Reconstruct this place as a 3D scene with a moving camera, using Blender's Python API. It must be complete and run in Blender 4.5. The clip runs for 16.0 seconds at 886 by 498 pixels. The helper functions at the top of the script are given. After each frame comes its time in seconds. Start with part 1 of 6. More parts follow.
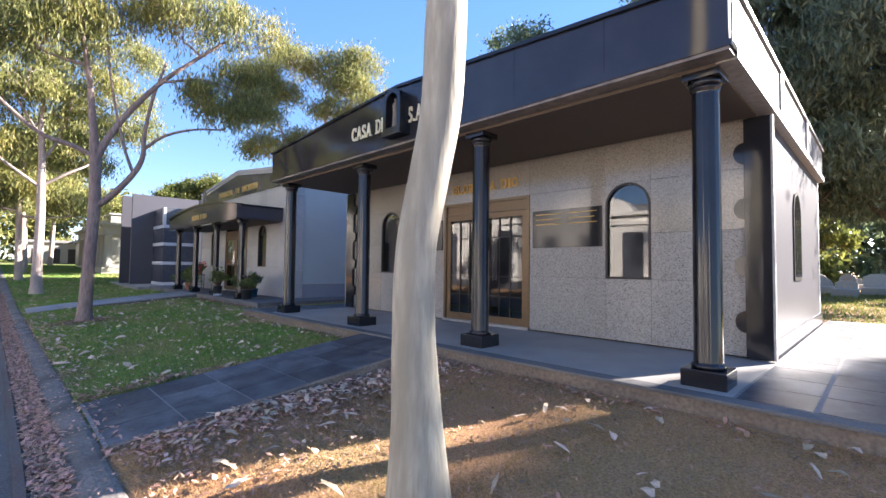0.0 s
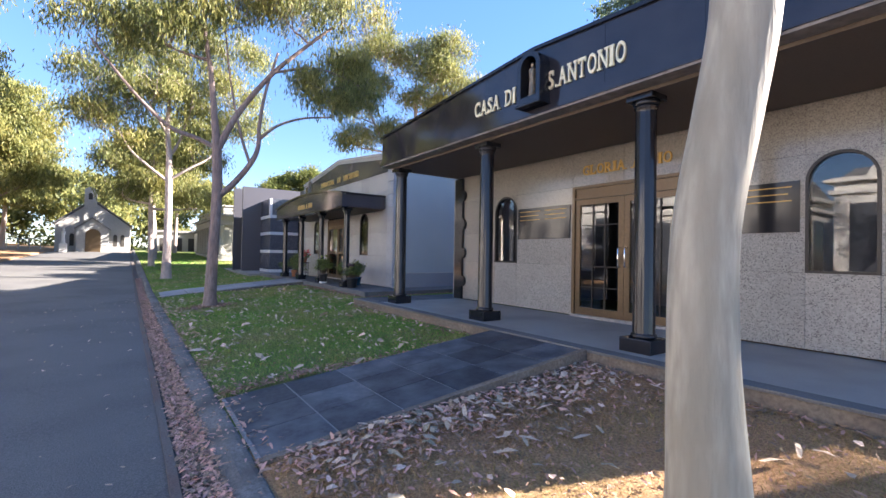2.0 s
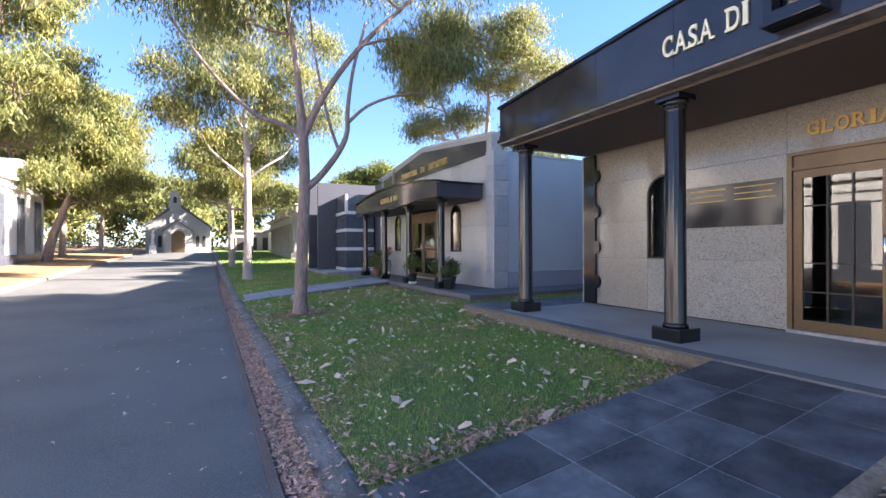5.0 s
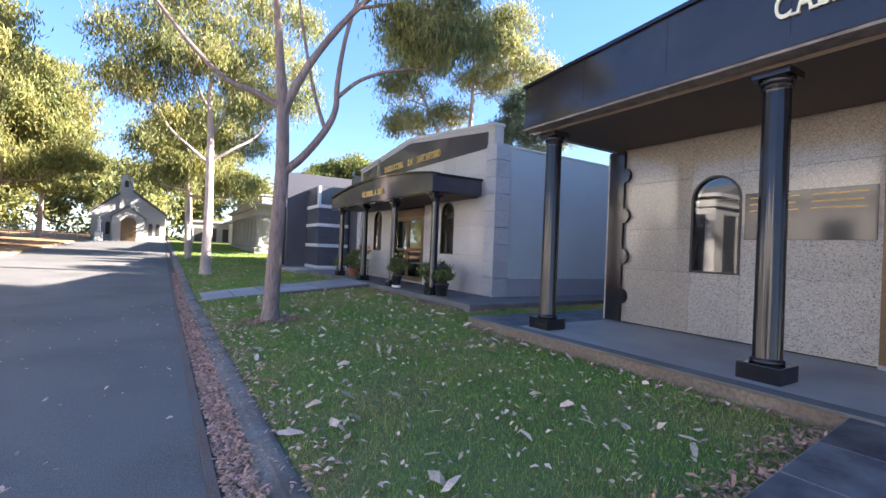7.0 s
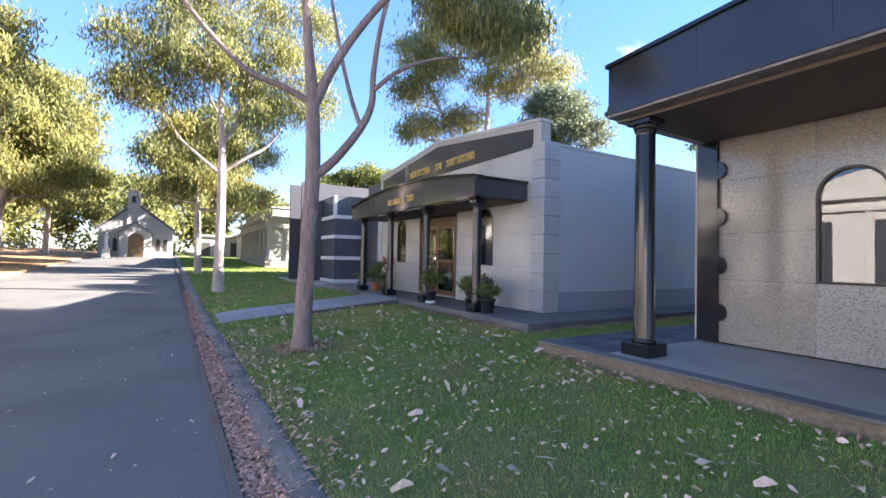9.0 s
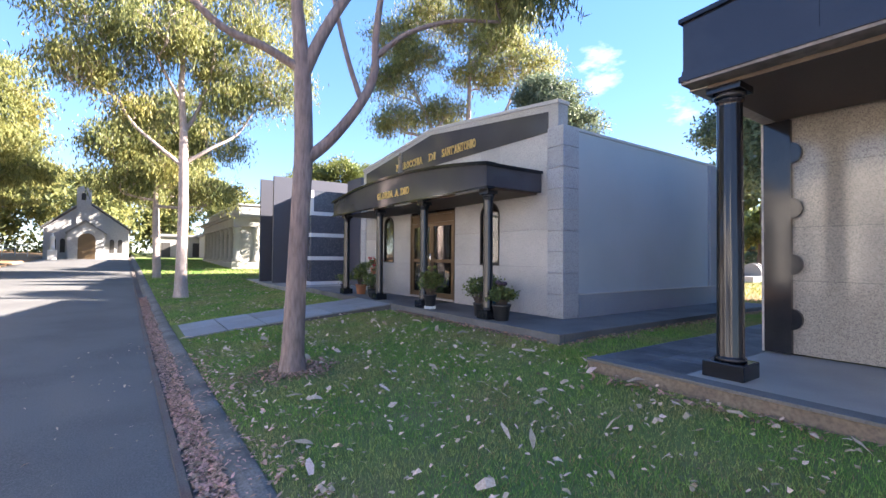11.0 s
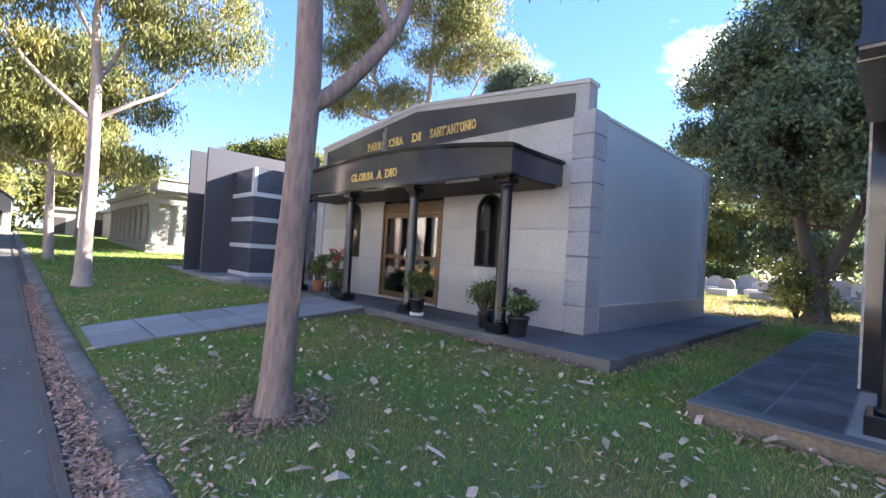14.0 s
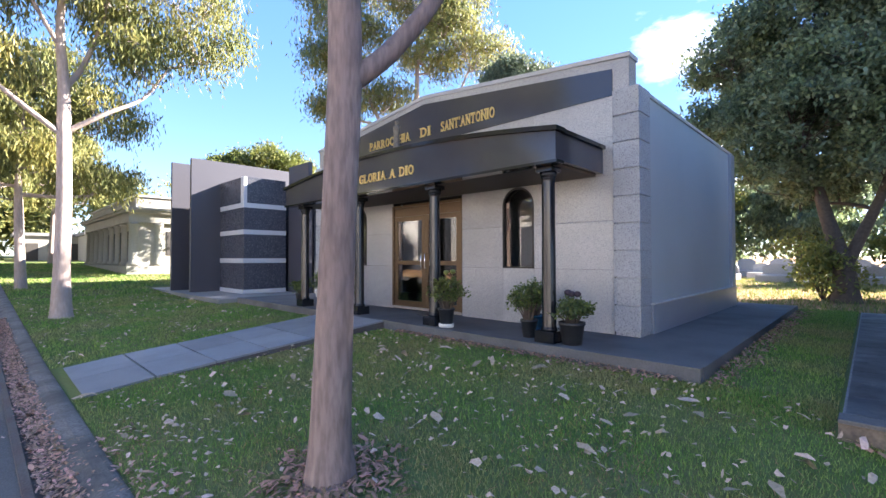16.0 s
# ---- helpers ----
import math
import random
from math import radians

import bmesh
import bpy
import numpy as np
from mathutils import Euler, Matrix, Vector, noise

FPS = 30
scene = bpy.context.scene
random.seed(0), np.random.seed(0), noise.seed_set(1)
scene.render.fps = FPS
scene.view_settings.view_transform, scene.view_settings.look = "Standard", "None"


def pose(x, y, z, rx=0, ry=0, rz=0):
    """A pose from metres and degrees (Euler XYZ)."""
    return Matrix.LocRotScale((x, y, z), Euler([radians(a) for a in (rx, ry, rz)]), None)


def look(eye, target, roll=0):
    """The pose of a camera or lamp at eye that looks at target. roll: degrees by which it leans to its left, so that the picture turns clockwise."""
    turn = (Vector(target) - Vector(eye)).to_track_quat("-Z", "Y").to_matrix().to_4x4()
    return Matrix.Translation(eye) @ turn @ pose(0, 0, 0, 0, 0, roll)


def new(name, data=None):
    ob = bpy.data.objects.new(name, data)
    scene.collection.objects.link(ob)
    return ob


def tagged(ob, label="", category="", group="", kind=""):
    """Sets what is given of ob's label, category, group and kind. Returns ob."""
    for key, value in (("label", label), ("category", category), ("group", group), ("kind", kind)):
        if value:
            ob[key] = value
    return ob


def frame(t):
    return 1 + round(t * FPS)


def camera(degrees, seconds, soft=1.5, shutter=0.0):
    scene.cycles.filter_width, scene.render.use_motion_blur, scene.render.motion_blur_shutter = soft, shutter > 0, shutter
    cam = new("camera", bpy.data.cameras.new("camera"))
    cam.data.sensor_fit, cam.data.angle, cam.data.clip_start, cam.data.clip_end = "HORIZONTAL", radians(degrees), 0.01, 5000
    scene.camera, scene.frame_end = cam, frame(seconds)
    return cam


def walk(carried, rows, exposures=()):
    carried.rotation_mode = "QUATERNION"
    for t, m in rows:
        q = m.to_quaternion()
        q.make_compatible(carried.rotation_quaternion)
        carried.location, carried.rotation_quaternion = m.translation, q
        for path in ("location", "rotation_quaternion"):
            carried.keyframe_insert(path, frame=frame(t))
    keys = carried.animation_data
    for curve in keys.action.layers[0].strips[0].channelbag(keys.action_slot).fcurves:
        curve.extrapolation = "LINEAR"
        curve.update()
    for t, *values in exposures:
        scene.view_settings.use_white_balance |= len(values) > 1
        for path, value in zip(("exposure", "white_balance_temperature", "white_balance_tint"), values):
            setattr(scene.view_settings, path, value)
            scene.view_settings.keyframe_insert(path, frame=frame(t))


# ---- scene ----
cam = camera(89.9, 16.0)
METRES, EYE, TILT, LEAN, TURN = 10.98, 1.6, 0.0, 0.0, 45.0
ROWS = [
    (0.0, 0.0, 0.0, 0.0, -0.03, 2.36, -0.7),
    (0.5, -0.0182, 0.0097, 0.0001, -0.16, 2.42, -1.35),
    (1.0, -0.0371, 0.0258, 0.0001, 3.45, 1.24, -1.23),
    (1.5, -0.0515, 0.0494, 0.0009, 7.5, 0.9, -0.97),
    (2.0, -0.0788, 0.0664, -0.0007, 10.14, 0.81, -1.03),
    (2.5, -0.1053, 0.0882, 0.0002, 10.75, 0.03, -0.84),
    (3.0, -0.1329, 0.1122, 0.0006, 13.52, -0.15, -1.48),
    (3.5, -0.1625, 0.1309, 0.0025, 15.88, -0.21, -0.19),
    (4.0, -0.1843, 0.1511, 0.004, 18.95, 0.18, 1.33),
    (6.5, -0.3022, 0.2793, 0.0042, 14.02, -0.24, -2.33),
    (7.0, -0.3246, 0.3011, 0.004, 13.19, 0.15, -2.31),
    (7.5, -0.3504, 0.3181, 0.006, 12.78, 0.67, -2.36),
    (8.0, -0.3777, 0.3339, 0.0088, 12.84, 1.2, -1.45),
    (8.5, -0.3996, 0.3597, 0.0063, 13.79, 1.3, -1.23),
    (9.0, -0.4232, 0.3837, 0.0068, 13.82, 1.32, -1.1),
    (11.5, -0.5345, 0.5022, 0.0102, 8.55, 1.11, -0.49),
    (12.0, -0.5568, 0.5242, 0.0098, 7.04, 1.08, -0.54),
    (12.5, -0.5796, 0.5454, 0.0121, 5.29, 0.82, -0.57),
    (13.0, -0.5973, 0.5718, 0.0119, 5.16, 0.9, -0.83),
    (13.5, -0.6187, 0.5925, 0.0094, 2.78, 1.1, -2.66),
    (14.0, -0.6445, 0.6107, 0.0108, 0.87, 0.83, -3.54),
    (14.5, -0.6607, 0.6344, 0.0099, 0.83, 0.82, -3.73),
    (15.0, -0.6778, 0.6513, 0.01, 0.86, 0.87, -3.67),
    (15.5, -0.6982, 0.6665, 0.0128, -0.9, 1.21, -2.38),
    (16.0, -0.7128, 0.6875, 0.0122, -1.01, 1.11, 0.11),
]
walk(cam, [(t, pose(0, 0, EYE, TILT, LEAN, TURN) @ pose(METRES * x, METRES * y, METRES * z, 90 + pitch, roll, yaw)) for t, x, y, z, yaw, pitch, roll in ROWS], [(0.0, 2.98, 6500, 17), (2.0, 3.06, 6500, 17), (7.0, 3.24, 6500, 17), (16.0, 3.3, 6500, 17)])

# ---- light ----
SUN_TO = Vector((0.37, 0.82, 0.44)).normalized()
world = bpy.data.worlds.new("sky_world")
scene.world = world
world.use_nodes = True
wn, wl = world.node_tree.nodes, world.node_tree.links
wn.clear()
w_out = wn.new("ShaderNodeOutputWorld")
w_bg = wn.new("ShaderNodeBackground")
w_bg.inputs["Strength"].default_value = 0.102
w_sky = wn.new("ShaderNodeTexSky")
w_sky.sky_type = "NISHITA"
w_sky.sun_disc = False
w_sky.sun_elevation = math.asin(SUN_TO.z)
w_sky.sun_rotation = math.atan2(SUN_TO.x, SUN_TO.y)
w_sky.air_density, w_sky.dust_density, w_sky.ozone_density = 0.72, 0.0, 2.2
w_co = wn.new("ShaderNodeTexCoord")
w_noise = wn.new("ShaderNodeTexNoise")
w_noise.inputs["Scale"].default_value = 11.0
w_noise.inputs["Detail"].default_value = 7.0
w_noise.inputs["Roughness"].default_value = 0.58
w_map = wn.new("ShaderNodeMapping")
w_map.inputs["Scale"].default_value = (1.0, 1.0, 2.4)
wl.new(w_co.outputs["Generated"], w_map.inputs["Vector"])
wl.new(w_map.outputs["Vector"], w_noise.inputs["Vector"])


def cloud_spot(direction, inner, outer):
    """Soft round region of sky round a direction."""
    dot = wn.new("ShaderNodeVectorMath")
    dot.operation = "DOT_PRODUCT"
    dot.inputs[1].default_value = Vector(direction).normalized()
    wl.new(w_co.outputs["Generated"], dot.inputs[0])
    rng = wn.new("ShaderNodeMapRange")
    rng.inputs["From Min"].default_value = math.cos(radians(outer))
    rng.inputs["From Max"].default_value = math.cos(radians(inner))
    wl.new(dot.outputs["Value"], rng.inputs["Value"])
    return rng.outputs["Result"]


def cloud_sum(sockets):
    total = sockets[0]
    for s in sockets[1:]:
        add = wn.new("ShaderNodeMath")
        add.operation = "MAXIMUM"
        wl.new(total, add.inputs[0])
        wl.new(s, add.inputs[1])
        total = add.outputs[0]
    return total


spots = cloud_sum([cloud_spot((-0.257, 0.89, 0.39), 1.0, 8.5), cloud_spot((-0.54, 0.75, 0.38), 0.5, 5.0), cloud_spot((-0.43, 0.857, 0.29), 0.2, 4.0)])
w_mul = wn.new("ShaderNodeMath")
w_mul.operation = "MULTIPLY"
wl.new(spots, w_mul.inputs[0])
wl.new(w_noise.outputs["Fac"], w_mul.inputs[1])
w_ramp = wn.new("ShaderNodeMapRange")
w_ramp.inputs["From Min"].default_value = 0.36
w_ramp.inputs["From Max"].default_value = 0.62
w_ramp.inputs["To Max"].default_value = 0.9
wl.new(w_mul.outputs[0], w_ramp.inputs["Value"])
w_hsv = wn.new("ShaderNodeHueSaturation")
w_hsv.inputs["Hue"].default_value = 0.514
w_hsv.inputs["Saturation"].default_value = 1.75
w_soft = wn.new("ShaderNodeGamma")
w_soft.inputs["Gamma"].default_value = 0.5
wl.new(w_sky.outputs["Color"], w_soft.inputs["Color"])
wl.new(w_soft.outputs["Color"], w_hsv.inputs["Color"])
w_mix = wn.new("ShaderNodeMixRGB")
w_mix.inputs["Color2"].default_value = (2.1, 2.15, 2.3, 1)
wl.new(w_ramp.outputs["Result"], w_mix.inputs["Fac"])
wl.new(w_hsv.outputs["Color"], w_mix.inputs["Color1"])
wl.new(w_mix.outputs["Color"], w_bg.inputs["Color"])
wl.new(w_bg.outputs["Background"], w_out.inputs["Surface"])
sun = new("sun", bpy.data.lights.new("sun", "SUN"))
sun.data.energy, sun.data.angle, sun.data.color = 4.2, radians(0.6), (1.0, 0.94, 0.84)
sun.matrix_world = look(SUN_TO * 60, (0, 0, 0))


# ---- materials ----
def mat(name, base, rough=0.6, metal=0.0, grain=None, big=None, bump=0.0, bump_scale=60.0, coat=0.0, spec=0.5,
        island=0.0, obj_random=0.0, translucent=None, transmission=0.0, voronoi=None, stretch=1.0):
    """Procedural surface: grain = (scale, colour, amount), big = (scale, colour, amount), voronoi = (scale, colour, threshold)."""
    m = bpy.data.materials.new(name)
    m.use_nodes = True
    n, l = m.node_tree.nodes, m.node_tree.links
    p = n["Principled BSDF"]
    p.inputs["Roughness"].default_value = rough
    p.inputs["Metallic"].default_value = metal
    p.inputs["Coat Weight"].default_value = coat
    p.inputs["Coat Roughness"].default_value = 0.05
    p.inputs["Specular IOR Level"].default_value = spec
    p.inputs["Transmission Weight"].default_value = transmission
    if transmission:
        p.inputs["IOR"].default_value = 1.6
    co = n.new("ShaderNodeTexCoord")
    geo = n.new("ShaderNodeNewGeometry")
    place = geo.outputs["Position"]
    if stretch != 1.0:
        st = n.new("ShaderNodeMapping")
        st.inputs["Scale"].default_value = (1.0, 1.0, stretch)
        l.new(place, st.inputs["Vector"])
        place = st.outputs["Vector"]
    rgb = n.new("ShaderNodeRGB")
    rgb.outputs[0].default_value = (*base, 1)
    col = rgb.outputs[0]

    def blend(fac, colour, c):
        mx = n.new("ShaderNodeMixRGB")
        mx.inputs["Color2"].default_value = (*colour, 1)
        l.new(fac, mx.inputs["Fac"])
        l.new(c, mx.inputs["Color1"])
        return mx.outputs[0]

    def noise_fac(scale, lo, hi, amount, detail=5.0):
        t = n.new("ShaderNodeTexNoise")
        t.inputs["Scale"].default_value = scale
        t.inputs["Detail"].default_value = detail
        l.new(place, t.inputs["Vector"])
        r = n.new("ShaderNodeMapRange")
        r.inputs["From Min"].default_value, r.inputs["From Max"].default_value = lo, hi
        r.inputs["To Max"].default_value = amount
        l.new(t.outputs["Fac"], r.inputs["Value"])
        return r.outputs["Result"]

    if big:
        col = blend(noise_fac(big[0], 0.42, 0.66, big[2]), big[1], col)
    if voronoi:
        v = n.new("ShaderNodeTexVoronoi")
        v.inputs["Scale"].default_value = voronoi[0]
        l.new(place, v.inputs["Vector"])
        sep = n.new("ShaderNodeSeparateColor")
        l.new(v.outputs["Color"], sep.inputs[0])
        r = n.new("ShaderNodeMapRange")
        r.inputs["From Min"].default_value, r.inputs["From Max"].default_value = voronoi[2], voronoi[2] + 0.1
        l.new(sep.outputs[0], r.inputs["Value"])
        col = blend(r.outputs["Result"], voronoi[1], col)
    if grain:
        col = blend(noise_fac(grain[0], 0.38, 0.68, grain[2], 3.0), grain[1], col)
    if island or obj_random:
        if island:
            rnd = geo.outputs["Random Per Island"]
        else:
            rnd = n.new("ShaderNodeObjectInfo").outputs["Random"]
        k = island or obj_random
        r = n.new("ShaderNodeMapRange")
        r.inputs["To Min"].default_value, r.inputs["To Max"].default_value = 1 - k, 1 + k
        l.new(rnd, r.inputs["Value"])
        hs = n.new("ShaderNodeHueSaturation")
        l.new(r.outputs["Result"], hs.inputs["Value"])
        if island:
            r2 = n.new("ShaderNodeMapRange")
            r2.inputs["To Min"].default_value, r2.inputs["To Max"].default_value = 0.52, 0.47
            l.new(rnd, r2.inputs["Value"])
            l.new(r2.outputs["Result"], hs.inputs["Hue"])
        l.new(col, hs.inputs["Color"])
        col = hs.outputs["Color"]
    l.new(col, p.inputs["Base Color"])
    if bump:
        t = n.new("ShaderNodeTexNoise")
        t.inputs["Scale"].default_value = bump_scale
        t.inputs["Detail"].default_value = 6.0
        l.new(place, t.inputs["Vector"])
        b = n.new("ShaderNodeBump")
        b.inputs["Strength"].default_value = bump
        b.inputs["Distance"].default_value = 0.02
        l.new(t.outputs["Fac"], b.inputs["Height"])
        l.new(b.outputs["Normal"], p.inputs["Normal"])
    if translucent:
        tr = n.new("ShaderNodeBsdfTranslucent")
        l.new(col, tr.inputs["Color"])
        mx = n.new("ShaderNodeMixShader")
        mx.inputs["Fac"].default_value = translucent
        l.new(p.outputs[0], mx.inputs[1])
        l.new(tr.outputs[0], mx.inputs[2])
        l.new(mx.outputs[0], n["Material Output"].inputs["Surface"])
    return m


